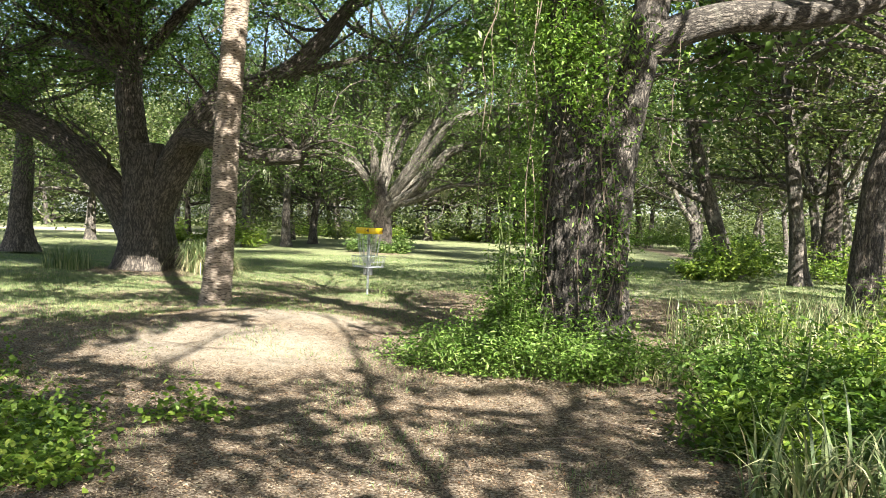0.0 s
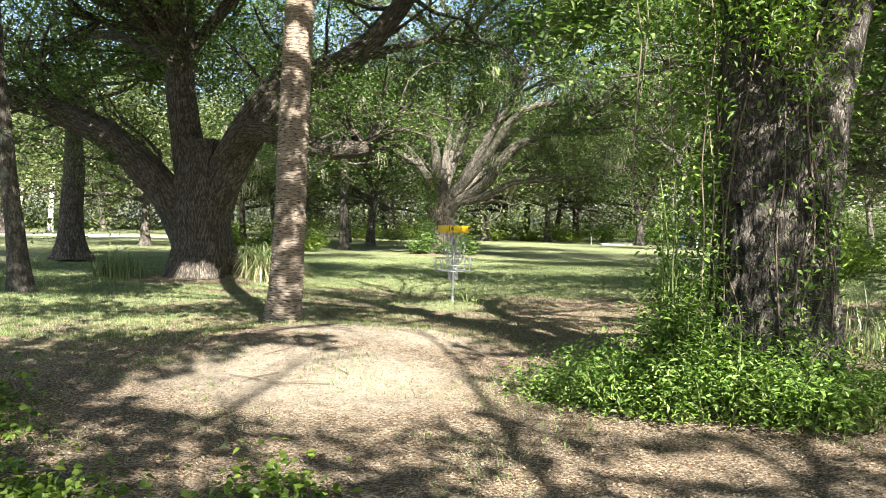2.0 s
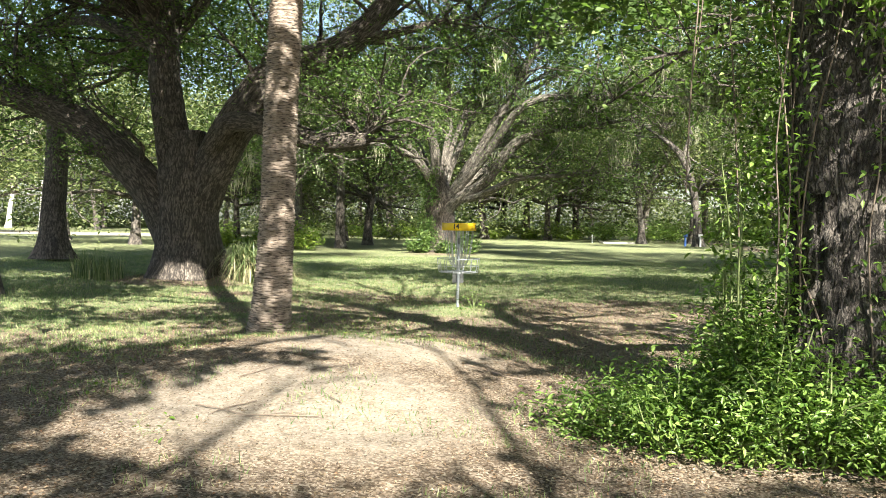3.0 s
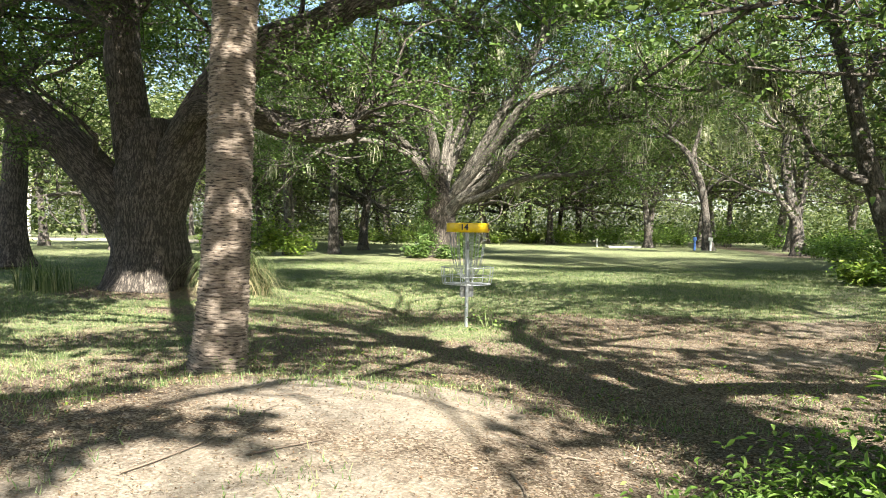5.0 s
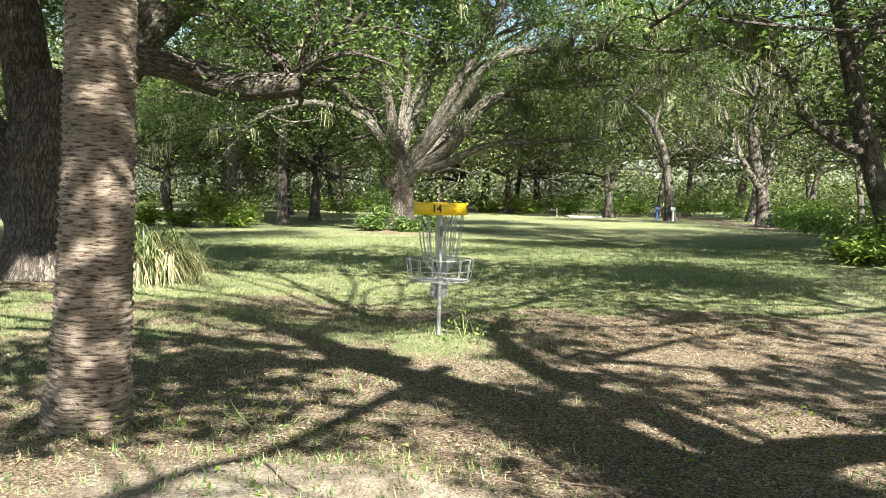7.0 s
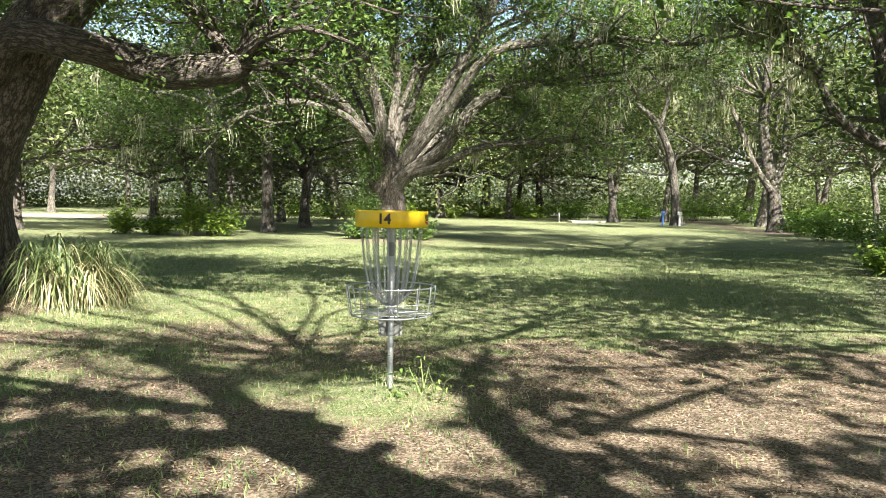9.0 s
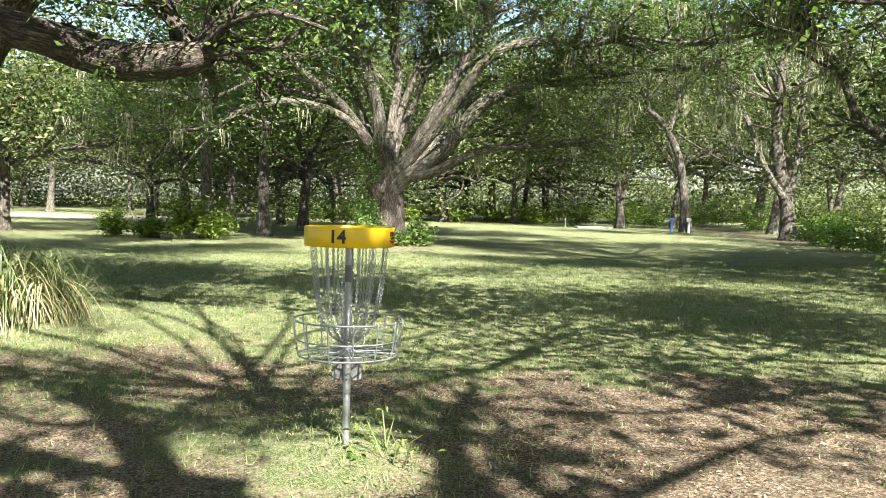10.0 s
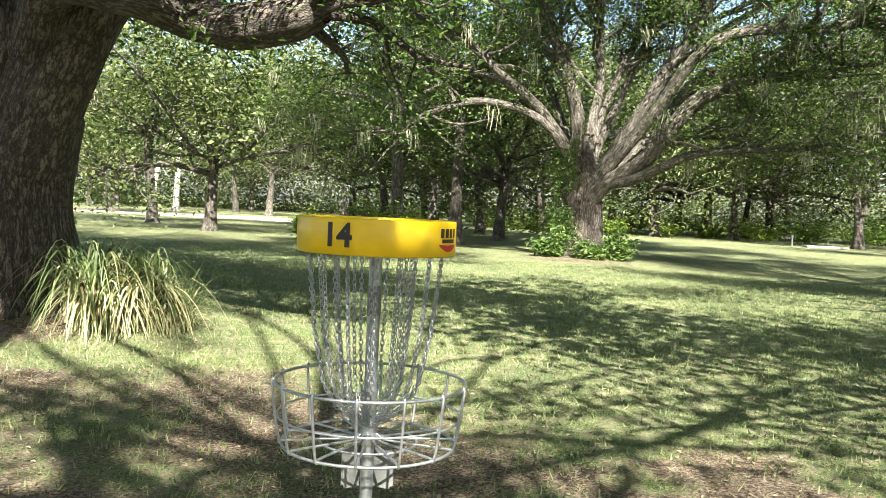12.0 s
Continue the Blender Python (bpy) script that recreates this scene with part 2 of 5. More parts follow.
GRASS_LONG = leaf_material("long_grass", [(0.05, 0.085, 0.032), (0.1, 0.14, 0.06), (0.17, 0.21, 0.1), (0.34, 0.33, 0.21)], 0.3, 0.4, (1.2, 1.3, 0.8))
GRASS_DRY = leaf_material("straw_grass", [(0.2, 0.19, 0.11), (0.36, 0.33, 0.21), (0.52, 0.47, 0.33)], 0.25, 0.6, (1.1, 1.05, 0.8))
LAWN_BLADE = leaf_material("lawn_blades", [(0.052, 0.095, 0.034), (0.098, 0.155, 0.058), (0.17, 0.222, 0.098), (0.31, 0.325, 0.19)], 0.3, 0.5, (1.3, 1.4, 0.8))
LITTER = leaf_material("fallen_leaves", [(0.035, 0.025, 0.018), (0.11, 0.072, 0.046), (0.2, 0.145, 0.1), (0.34, 0.29, 0.225), (0.17, 0.085, 0.045)], 0.08, 0.6, (1, 0.9, 0.7))
MOSS = leaf_material("spanish_moss", [(0.2, 0.21, 0.15), (0.29, 0.3, 0.22), (0.38, 0.38, 0.29)], 0.3, 0.8, (1, 1, 0.9))


def ground_material():
    """Lawn, leaf litter and pale sand, by the ground's own cover, broken up by noise."""
    m, n, l, b = material("ground", 0.95)
    tc = n.new("ShaderNodeTexCoord")
    P = tc.outputs["Object"]
    at = n.new("ShaderNodeAttribute")
    at.attribute_name = "cover"
    sep = n.new("ShaderNodeSeparateColor")
    l.new(at.outputs["Color"], sep.inputs[0])
    n1, n2, n3, n4 = (tex_noise(n, l, P, s, d) for s, d in ((48, 6), (7, 5), (1.1, 4), (105, 4)))
    grass = ramp(n, [(0.3, (0.055, 0.082, 0.036)), (0.5, (0.118, 0.15, 0.066)), (0.7, (0.22, 0.238, 0.13))])
    l.new(n1.outputs["Fac"], grass.inputs["Fac"])
    fleck = ramp(n, [(0.38, (0.36, 0.38, 0.36)), (0.5, (1.0, 1.0, 1.0)), (0.62, (1.75, 1.65, 1.5))])
    l.new(n4.outputs["Fac"], fleck.inputs["Fac"])
    gcol = mix_rgb(n, l, 1.0, grass.outputs["Color"], fleck.outputs["Color"], "MULTIPLY")
    gdry = mix_rgb(n, l, 0.0, gcol, (0.29, 0.26, 0.185))
    gm = ramp(n, [(0.45, (0, 0, 0)), (0.75, (0.75, 0.75, 0.75))])
    l.new(n2.outputs["Fac"], gm.inputs["Fac"])
    l.new(gm.outputs["Color"], gdry.node.inputs[0])
    vor = n.new("ShaderNodeTexVoronoi")
    vor.inputs["Scale"].default_value = 70
    vor.inputs["Randomness"].default_value = 1
    l.new(P, vor.inputs["Vector"])
    lit = ramp(n, [(0.1, (0.07, 0.052, 0.036)), (0.45, (0.14, 0.105, 0.075)), (0.75, (0.21, 0.17, 0.13)), (0.95, (0.28, 0.24, 0.19))])
    sc = n.new("ShaderNodeSeparateColor")
    l.new(vor.outputs["Color"], sc.inputs[0])
    l.new(sc.outputs[0], lit.inputs["Fac"])
    sand = ramp(n, [(0.3, (0.2, 0.17, 0.13)), (0.7, (0.4, 0.36, 0.305))])
    l.new(n1.outputs["Fac"], sand.inputs["Fac"])

    def mask(channel, noise, lo, hi, gain):
        ad = n.new("ShaderNodeMath")
        ad.operation = "MULTIPLY_ADD"
        ad.inputs[1].default_value = gain
        l.new(noise.outputs["Fac"], ad.inputs[0])
        l.new(channel, ad.inputs[2])
        r = ramp(n, [(lo, (0, 0, 0)), (hi, (1, 1, 1))])
        l.new(ad.outputs[0], r.inputs["Fac"])
        return r.outputs["Color"]

    c = mix_rgb(n, l, mask(sep.outputs[0], n2, 0.62, 0.86, 0.5), gdry, lit.outputs["Color"])
    c = mix_rgb(n, l, mask(sep.outputs[1], n2, 0.62, 0.95, 0.5), c, sand.outputs["Color"])
    shade = ramp(n, [(0.3, (0.8, 0.8, 0.8)), (0.7, (1.12, 1.1, 1.05))])
    l.new(n3.outputs["Fac"], shade.inputs["Fac"])
    c = mix_rgb(n, l, 1.0, c, shade.outputs["Color"], "MULTIPLY")
    l.new(c, b.inputs["Base Color"])
    ad = n.new("ShaderNodeMath")
    ad.operation = "ADD"
    l.new(n1.outputs["Fac"], ad.inputs[0])
    l.new(n4.outputs["Fac"], ad.inputs[1])
    bump_on(n, l, b, ad.outputs[0], 0.8, 0.03)
    b.inputs["Specular IOR Level"].default_value = 0.15
    return m


def palm_material():
    """Weathered palm trunk with ring scars and ragged fibre edges."""
    m, n, l, b = material("palm_trunk", 0.9)
    tc = n.new("ShaderNodeTexCoord")
    vec = stretched_uv(n, l, 13, 62)
    wave = tex_noise(n, l, vec, 1.0, 5, 0.65)
    fine = tex_noise(n, l, tc.outputs["Object"], 70, 5)
    blot = tex_noise(n, l, tc.outputs["Object"], 4, 5)
    col = ramp(n, [(0.4, (0.03, 0.022, 0.017)), (0.46, (0.17, 0.137, 0.108)), (0.64, (0.31, 0.262, 0.215))])
    l.new(wave.outputs["Fac"], col.inputs["Fac"])
    tone = ramp(n, [(0.3, (0.75, 0.74, 0.72)), (0.7, (1.15, 1.1, 1.05))])
    l.new(blot.outputs["Fac"], tone.inputs["Fac"])
    c = mix_rgb(n, l, 1.0, col.outputs["Color"], tone.outputs["Color"], "MULTIPLY")
    l.new(c, b.inputs["Base Color"])
    ad = n.new("ShaderNodeMath")
    ad.operation = "MULTIPLY_ADD"
    ad.inputs[1].default_value = 0.4
    l.new(fine.outputs["Fac"], ad.inputs[0])
    l.new(wave.outputs["Fac"], ad.inputs[2])
    bump_on(n, l, b, ad.outputs[0], 1.0, 0.02)
    return m


def steel_material():
    m, n, l, b = material("galvanised_steel", 0.42, 0.85)
    tc = n.new("ShaderNodeTexCoord")
    t = tex_noise(n, l, tc.outputs["Object"], 60, 4)
    r = ramp(n, [(0.3, (0.31, 0.325, 0.34)), (0.7, (0.48, 0.5, 0.515))])
    l.new(t.outputs["Fac"], r.inputs["Fac"])
    l.new(r.outputs["Color"], b.inputs["Base Color"])
    rr = ramp(n, [(0.3, (0.35,) * 3), (0.7, (0.55,) * 3)])
    l.new(t.outputs["Fac"], rr.inputs["Fac"])
    l.new(rr.outputs["Color"], b.inputs["Roughness"])
    return m


def paint_material(name, col, rough=0.4, vary=0.12):
    m, n, l, b = material(name, rough)
    tc = n.new("ShaderNodeTexCoord")
    t = tex_noise(n, l, tc.outputs["Object"], 14, 6, 0.7)
    r = ramp(n, [(0.3, tuple(c * (1 - vary) for c in col)), (0.7, tuple(min(1, c * (1 + vary)) for c in col))])
    l.new(t.outputs["Fac"], r.inputs["Fac"])
    l.new(r.outputs["Color"], b.inputs["Base Color"])
    return m


GROUND, PALM, STEEL = ground_material(), palm_material(), steel_material()
YELLOW = paint_material("yellow_band", (0.75, 0.5, 0.008), 0.35, 0.06)
BLACK = paint_material("black_print", (0.02, 0.018, 0.016), 0.5)
RED = paint_material("red_print", (0.45, 0.03, 0.02), 0.5)
PLATE = paint_material("grey_plate", (0.15, 0.155, 0.15), 0.5)
BLUE = paint_material("blue_plastic", (0.05, 0.12, 0.33), 0.4)
WHITE = paint_material("white_paint", (0.7, 0.7, 0.68), 0.5)
CONCRETE = paint_material("pale_concrete", (0.3, 0.29, 0.26), 0.9)
TWIG = paint_material("dry_twig", (0.13, 0.1, 0.075), 0.9, 0.3)
STEM = paint_material("green_stem", (0.12, 0.15, 0.05), 0.8, 0.3)


# ---- ground ----
def smooth(a, b, x):
    t = np.clip((x - a) / (b - a), 0, 1)
    return t * t * (3 - 2 * t)


def height(x, y):
    x, y = np.asarray(x, float), np.asarray(y, float)
    h = -0.07 + 0.2 * np.exp(-((x + 2.7) / 1.9) ** 2 - ((y - 10.3) / 2.5) ** 2)
    h += 0.12 * np.exp(-((x + 2.2) / 1.4) ** 2) * smooth(8.5, 11.6, y) * smooth(12.8, 11.8, y)
    h += 0.07 * np.exp(-((x + 1.43) ** 2 + (y - 16.65) ** 2) / 0.4)
    h += 0.2 * np.exp(-((x + 7.9) ** 2 + (y - 22.2) ** 2) / 2.2)
    h += 0.16 * np.exp(-((x + 3.6) ** 2 + (y - 41.6) ** 2) / 5.0)
    h += 0.14 * np.exp(-((x - 1.9) ** 2 + (y - 9.2) ** 2) / 0.9)
    h -= 0.06 * np.exp(-((x - 0.3) / 1.2) ** 2 - ((y - 7.5) / 2.5) ** 2)
    h += 0.25 * smooth(3.2, 6.0, x) * smooth(15, 9, y)
    near = np.exp(-(x / 60) ** 2 - ((y - 20) / 60) ** 2)
    return h + near * (0.022 * vnoise(x * 0.9, y * 0.9) + 0.012 * vnoise(x * 3.1, y * 3.1, 5.0))


def litter_cover(x, y):
    edge = 16.8 + 2.4 * smooth(-3.2, 0.6, x) + 0.9 * vnoise(x * 0.7, y * 0.7, 2.0) + 1.0 * vnoise(x * 2.1, y * 2.1, 6.0)
    c = smooth(edge + 1.1, edge - 1.1, y)
    c = c * (1 - 0.35 * smooth(12.5, 14.5, y) * smooth(0.5, -1.5, x)) * (1 - 0.45 * smooth(-3.6, -5.5, x)) * (1 - 0.75 * np.exp(-((x + 1.4) ** 2 + (y - 16.6) ** 2) / 0.7))
    c = np.maximum(c, (0.5 + 0.34 * vnoise(x * 1.3, y * 1.3, 4.0)) * smooth(23.5, 18.5, y) * smooth(-8.0, -6.0, x))
    c = np.maximum(c, 0.95 * np.exp(-(((x + 7.7) ** 2 + (y - 21.6) ** 2) / 3.5) ** 2))
    c = np.maximum(c, 0.6 * np.exp(-(((x + 3.4) ** 2 + (y - 40.6) ** 2) / 6) ** 2))
    c = np.maximum(c, 0.7 * smooth(2.2, 0.8, np.abs(x - (16.5 + (y - 58) * 0.1))) * smooth(50, 56, y))
    return np.clip(c, 0, 1)


def sand_cover(x, y):
    s = 0.57 * np.exp(-(((x + 2.1) / 1.8) ** 2 + ((y - 9.0) / 1.6) ** 2) ** 2)
    s = np.maximum(s, 0.6 * np.exp(-(((x + 1.9) / 1.5) ** 2 + ((y - 11.3) / 1.3) ** 2) ** 2))
    d = np.abs((x - 3.4) - (y - 17.5) * 0.44)
    s = np.maximum(s, 0.45 * smooth(1.6, 0.2, d) * smooth(15.5, 17.5, y) * smooth(36, 30, y))
    s = np.maximum(s, 0.55 * np.exp(-(((x - 2.3) / 1.6) ** 2 + ((y - 15.2) / 1.2) ** 2)))
    s = np.maximum(s, 0.75 * smooth(9, 5, np.abs(y - 72)) * smooth(-14, -22, x))
    s = np.maximum(s, 0.5 * smooth(3, 1, np.abs(y - 64)) * smooth(6, 10, x) * smooth(24, 18, x))
    return np.clip(s, 0, 1)


def graded(fine_lo, fine_hi, step, far, ratio=1.22):
    mid = np.arange(fine_lo, fine_hi + step / 2, step)
    out, d, x = [], step, 0.0
    while x < far:
        d *= ratio
        x += d
        out.append(x)
    out = np.array(out)
    return np.concatenate([(fine_lo - out)[::-1], mid, fine_hi + out])


gx, gy = graded(-9, 9, 0.15, 900), graded(0, 30, 0.17, 900, 1.12)
GX, GY = np.meshgrid(gx, gy)
i, j = np.meshgrid(np.arange(len(gy) - 1), np.arange(len(gx) - 1), indexing="ij")
k = len(gx)
gf = np.stack([i * k + j, i * k + j + 1, (i + 1) * k + j + 1, (i + 1) * k + j], -1).reshape(-1, 4)
ground_mesh = mesh_of("ground", np.stack([GX, GY, height(GX, GY)], -1).reshape(-1, 3), gf)
cover = ground_mesh.color_attributes.new("cover", "FLOAT_COLOR", "POINT")
cv = np.zeros((GX.size, 4), np.float32)
cv[:, 0], cv[:, 1], cv[:, 3] = litter_cover(GX, GY).ravel(), sand_cover(GX, GY).ravel(), 1
cover.data.foreach_set("color", cv.ravel())
ground_mesh.materials.append(GROUND)
tagged(new("ground", ground_mesh), "mown lawn with leaf litter and pale sandy patches", "ground", kind="structure")


def on_ground(x, y, up=0.0):
    return np.stack([x, y, height(x, y) + up], -1)


# ---- trees ----
def branchlets(g, pts, r, n, length, lo=0.3, rise=0.35, wild=1.0):
    """Side branches that leave a limb along its outer part."""
    c, rr = curve_points(pts, r, 0.25)
    tan = unit(np.gradient(c, axis=0))
    made = []
    for _ in range(n):
        u = g.uniform(lo, 1.0)
        q = int(u * (len(c) - 1))
        d = unit(tan[q] * 0.55 + g.normal(size=3) * wild * np.array([0.7, 0.7, 0.5]) + np.array([0, 0, rise]))
        ln = length * g.uniform(0.55, 1.2)
        p, line = c[q].copy(), [c[q].copy()]
        for _s in range(3):
            d = unit(d + g.normal(size=3) * 0.3 + np.array([0, 0, 0.05]))
            p = p + d * ln / 3
            line.append(p.copy())
        r0 = min(rr[q] * 0.6, 0.035 + ln * 0.016)
        made.append((np.array(line), (r0, r0 * 0.3)))
    return made


def crown_limbs(g, origin, n, length, low=0.25, high=1.2, r0=0.16):
    """Rising limbs that spread from the top of a trunk."""
    made = []
    for q in range(n):
        az = 2 * np.pi * (q + g.uniform(-0.3, 0.3)) / n
        el = g.uniform(low, high)
        d = np.array([np.cos(az) * np.cos(el), np.sin(az) * np.cos(el), np.sin(el)])
        p = np.array(origin, float) + np.array([g.uniform(-0.15, 0.15), g.uniform(-0.15, 0.15), g.uniform(0, length * 0.14)])
        line = [p.copy()]
        ln = length * g.uniform(0.7, 1.15)
        for _s in range(4):
            d = unit(d + g.normal(size=3) * 0.22 + np.array([0, 0, 0.02]))
            p = p + d * ln / 4
            line.append(p.copy())
        made.append((np.array(line), (r0 * g.uniform(0.7, 1.1), r0 * 0.25)))
    return made


# openings in the canopy, named by where their sun falls on the ground: x, y, and half sizes
SUN_GAPS = [(-1.9, 8.9, 1.5, 1.35), (-2.4, 11.7, 1.5, 0.9), (-1.6, 10.7, 0.75, 1.2), (0.85, 13.4, 0.8, 0.7), (0.95, 16.1, 0.6, 0.35), (-1.4, 16.2, 0.5, 1.0), (-0.6, 15.4, 0.5, 0.3), (0.9, 7.1, 0.6, 0.3), (0.9, 8.4, 0.9, 0.5),
            (-6.4, 21.7, 0.8, 0.9), (-7.5, 21.0, 0.9, 0.5), (4.4, 8.8, 1.5, 1.7), (4.9, 11.6, 1.8, 1.5)]


def through_gap(p):
    """True for places whose shadow would fall into one of the sunny gaps."""
    k = p[:, 2] / sun_dir.z
    gx, gy = p[:, 0] - sun_dir.x * k, p[:, 1] - sun_dir.y * k
    near = np.full(len(p), 9.0)
    for x, y, a, b in SUN_GAPS:
        near = np.minimum(near, np.hypot((gx - x) / a, (gy - y) / b))
    return near + 0.35 * vnoise(gx * 1.9, gy * 1.9, 3.0) < 1.0


def foliage(g, twigs, per_twig, size, spread, flat=0.5):
    """Leaf places in loose sprays round the outer part of each twig."""
    pts = []
    for line, _r in twigs:
        c = curve_points(line, (1, 1), 0.12)[0]
        c = c[len(c) // 3:]
        pick = c[g.integers(0, len(c), per_twig)]
        pts.append(pick + g.normal(size=(per_twig, 3)) * spread * np.array([1, 1, 0.6]))
    pts = np.concatenate(pts)
    return leaf_faces(pts[~through_gap(pts)], size, flat, 0.15, 0.5, g)


def moss_strands(g, lines, n, long):
    geo = Geo()
    pts = []
    for _ in range(n):
        line = lines[g.integers(0, len(lines))][0]
        c = curve_points(line, (1, 1), 0.3)[0]
        c = c[len(c) // 3:]
        pts.append(c[g.integers(0, len(c))])
    pts = np.repeat(np.array(pts), 14, 0)
    pts = pts + g.normal(size=pts.shape) * np.array([0.1, 0.1, 0.05])
    m = len(pts)
    L = long * g.uniform(0.25, 1.1, m)
    az = g.uniform(0, np.pi, m)
    w = np.stack([np.cos(az), np.sin(az), np.zeros(m)], -1) * 0.018
    d1 = np.stack([g.normal(size=m) * 0.06, g.normal(size=m) * 0.06, -L * 0.5], -1)
    d2 = d1 + np.stack([g.normal(size=m) * 0.06, g.normal(size=m) * 0.06, -L * 0.5], -1)
    V = np.stack([pts - w, pts + w, pts + d1 + w * 0.8, pts + d1 - w * 0.8, pts + d2 + w * 0.15, pts + d2 - w * 0.15], 1).reshape(-1, 3)
    kk = np.arange(m)[:, None] * 6
    F = np.concatenate([kk + np.array([0, 1, 2, 3]), kk + np.array([3, 2, 4, 5])], 1).reshape(-1, 4)
    geo.add(V, F)
    return geo


def tree(name, base, trunk, trunk_r, limbs, label, seed, bark=None, limb_bark=None, leaf=None, kids=10, kid_len=1.6, twigs=4, twig_len=0.8,
         per_twig=60, size=0.09, spread=0.22, moss=0, moss_long=0.7, sides=20, step=0.18, flare=0.5, rough=0.1, relief=None, lo=0.3, rise=0.35, group="", at=None, high=(), high_size=0.27, high_per=24, twig_wood=True):
    g = np.random.default_rng(seed)
    bark, leaf = bark or BARK_OAK, leaf or LEAF_OAK
    ob = thing(name, at or base, label, "tree", group)
    geo = Geo()
    tube(geo, trunk, trunk_r, sides, step, rough, flare, relief, seed * 1.7)
    part("trunk", geo.mesh("trunk", base), bark, ob)
    fine, leafy = Geo(), []
    upper = []
    for q, (line, r, *own) in enumerate(list(limbs) + list(high)):
        geo = Geo()
        tube(geo, line, r, max(8, sides // 2) if q < len(limbs) else 8, step * 1.6 if q < len(limbs) else 0.4, rough, 0.0, None, seed + q * 3.1)
        part("limb", geo.mesh("limb", base), limb_bark or bark, ob)
        ln = np.linalg.norm(np.diff(np.asarray(line, float), axis=0), axis=1).sum()
        k1 = branchlets(g, line, r, max(2, int(kids * ln / 5)), kid_len, own[0] if own else lo, rise)
        for bl, br in k1:
            tube(fine, bl, br, 5, 0.5)
            k2 = branchlets(g, bl, br, twigs, twig_len, 0.35, 0.1, 1.2)
            for tl, tr in k2:
                if twig_wood and q < len(limbs):
                    tube(fine, tl, (tr[0] * 0.7, 0.004), 4, 0.5)
            if q < len(limbs):
                leafy += k2
            else:
                upper += k2
    tagged(part("branchwork", fine.mesh("branchwork", base), limb_bark or bark, ob), kind="stuff")
    V, F = foliage(g, leafy, per_twig, size, spread) if leafy else (np.zeros((0, 3)), np.zeros((0, 3), int))
    if upper:
        V2, F2 = foliage(g, upper, high_per, high_size, 0.34)
        V, F = np.concatenate([V, V2]), np.concatenate([F, F2 + len(V)])
    tagged(part("crown", mesh_of("crown", V - np.asarray(base), F), leaf, ob), kind="stuff")
    if moss:
        tagged(part("hanging_moss", moss_strands(g, leafy or upper, moss, moss_long).mesh("hanging_moss", base, False), MOSS, ob, "grey hanging strands of moss"), kind="stuff")
    return ob


# spreading oak behind the palm
OAK = (-7.84, 21.83, 0.02)
oak_limbs = [
    ([(-8.08, 21.78, 0.72), (-8.32, 21.73, 1.35), (-8.66, 21.68, 1.93), (-9.15, 21.63, 2.52), (-9.78, 21.63, 3.08), (-10.75, 21.63, 3.68), (-11.78, 21.53, 4.06), (-12.94, 21.44, 4.37), (-14.4, 21.24, 5.09)], (0.4, 0.44, 0.42, 0.4, 0.37, 0.35, 0.32, 0.28, 0.15), 0.25),
    ([(-7.98, 21.83, 1.89), (-8.16, 21.83, 2.76), (-8.32, 21.83, 3.73), (-8.44, 21.83, 4.66), (-8.42, 21.83, 5.48), (-8.37, 21.83, 6.16), (-8.45, 21.92, 7.04), (-8.96, 22.22, 9.27)], (0.5, 0.4, 0.35, 0.34, 0.3, 0.26, 0.22, 0.1), 0.4),
    ([(-8.43, 21.83, 4.7), (-8.52, 21.73, 5.19), (-8.86, 21.73, 5.6), (-9.35, 21.73, 6.04), (-9.93, 21.73, 6.38), (-10.56, 21.73, 6.75), (-12.16, 21.63, 7.62)], (0.24, 0.24, 0.22, 0.2, 0.18, 0.16, 0.07)),
    ([(-9.35, 21.73, 6.02), (-9.73, 21.63, 5.97), (-10.32, 21.53, 6.11), (-11.09, 21.44, 6.26)], (0.12, 0.1, 0.08, 0.04)),
    ([(-7.64, 21.78, 1.69), (-7.26, 21.73, 2.57), (-6.72, 21.68, 3.49), (-6.04, 21.58, 4.32), (-5.26, 21.44, 4.75), (-4.49, 21.44, 5.04), (-3.85, 21.44, 5.48), (-3.2, 21.44, 6.24), (-2.69, 21.44, 6.89), (-1.47, 21.24, 8.2)], (0.5, 0.46, 0.44, 0.42, 0.38, 0.33, 0.28, 0.23, 0.18, 0.1), 0.2),
    ([(-4.24, 21.39, 5.14), (-3.71, 21.34, 5.31), (-3.17, 21.34, 5.43), (-2.54, 21.34, 5.58), (-2.01, 21.34, 5.73)], (0.16, 0.12, 0.1, 0.08, 0.05), 0.9),
    ([(-7.21, 21.44, 2.86), (-6.62, 21.05, 3.44), (-5.65, 20.85, 3.3), (-5.2, 21.3, 3.16), (-4.7, 21.2, 3.05), (-4.2, 21.08, 3.05), (-3.85, 20.95, 3.07), (-3.6, 20.9, 3.12)], (0.24, 0.21, 0.2, 0.2, 0.21, 0.21, 0.2, 0.14), 0.9),
    ([(-3.75, 20.92, 3.16), (-3.42, 20.86, 3.48), (-3.1, 20.8, 3.76), (-2.7, 20.75, 4.1)], (0.12, 0.08, 0.05, 0.03), 0.5),
]
g = np.random.default_rng(77)
oak_high = crown_limbs(g, (-9.0, 22.8, 8.2), 16, 10.5, 0.1, 0.7, 0.09)
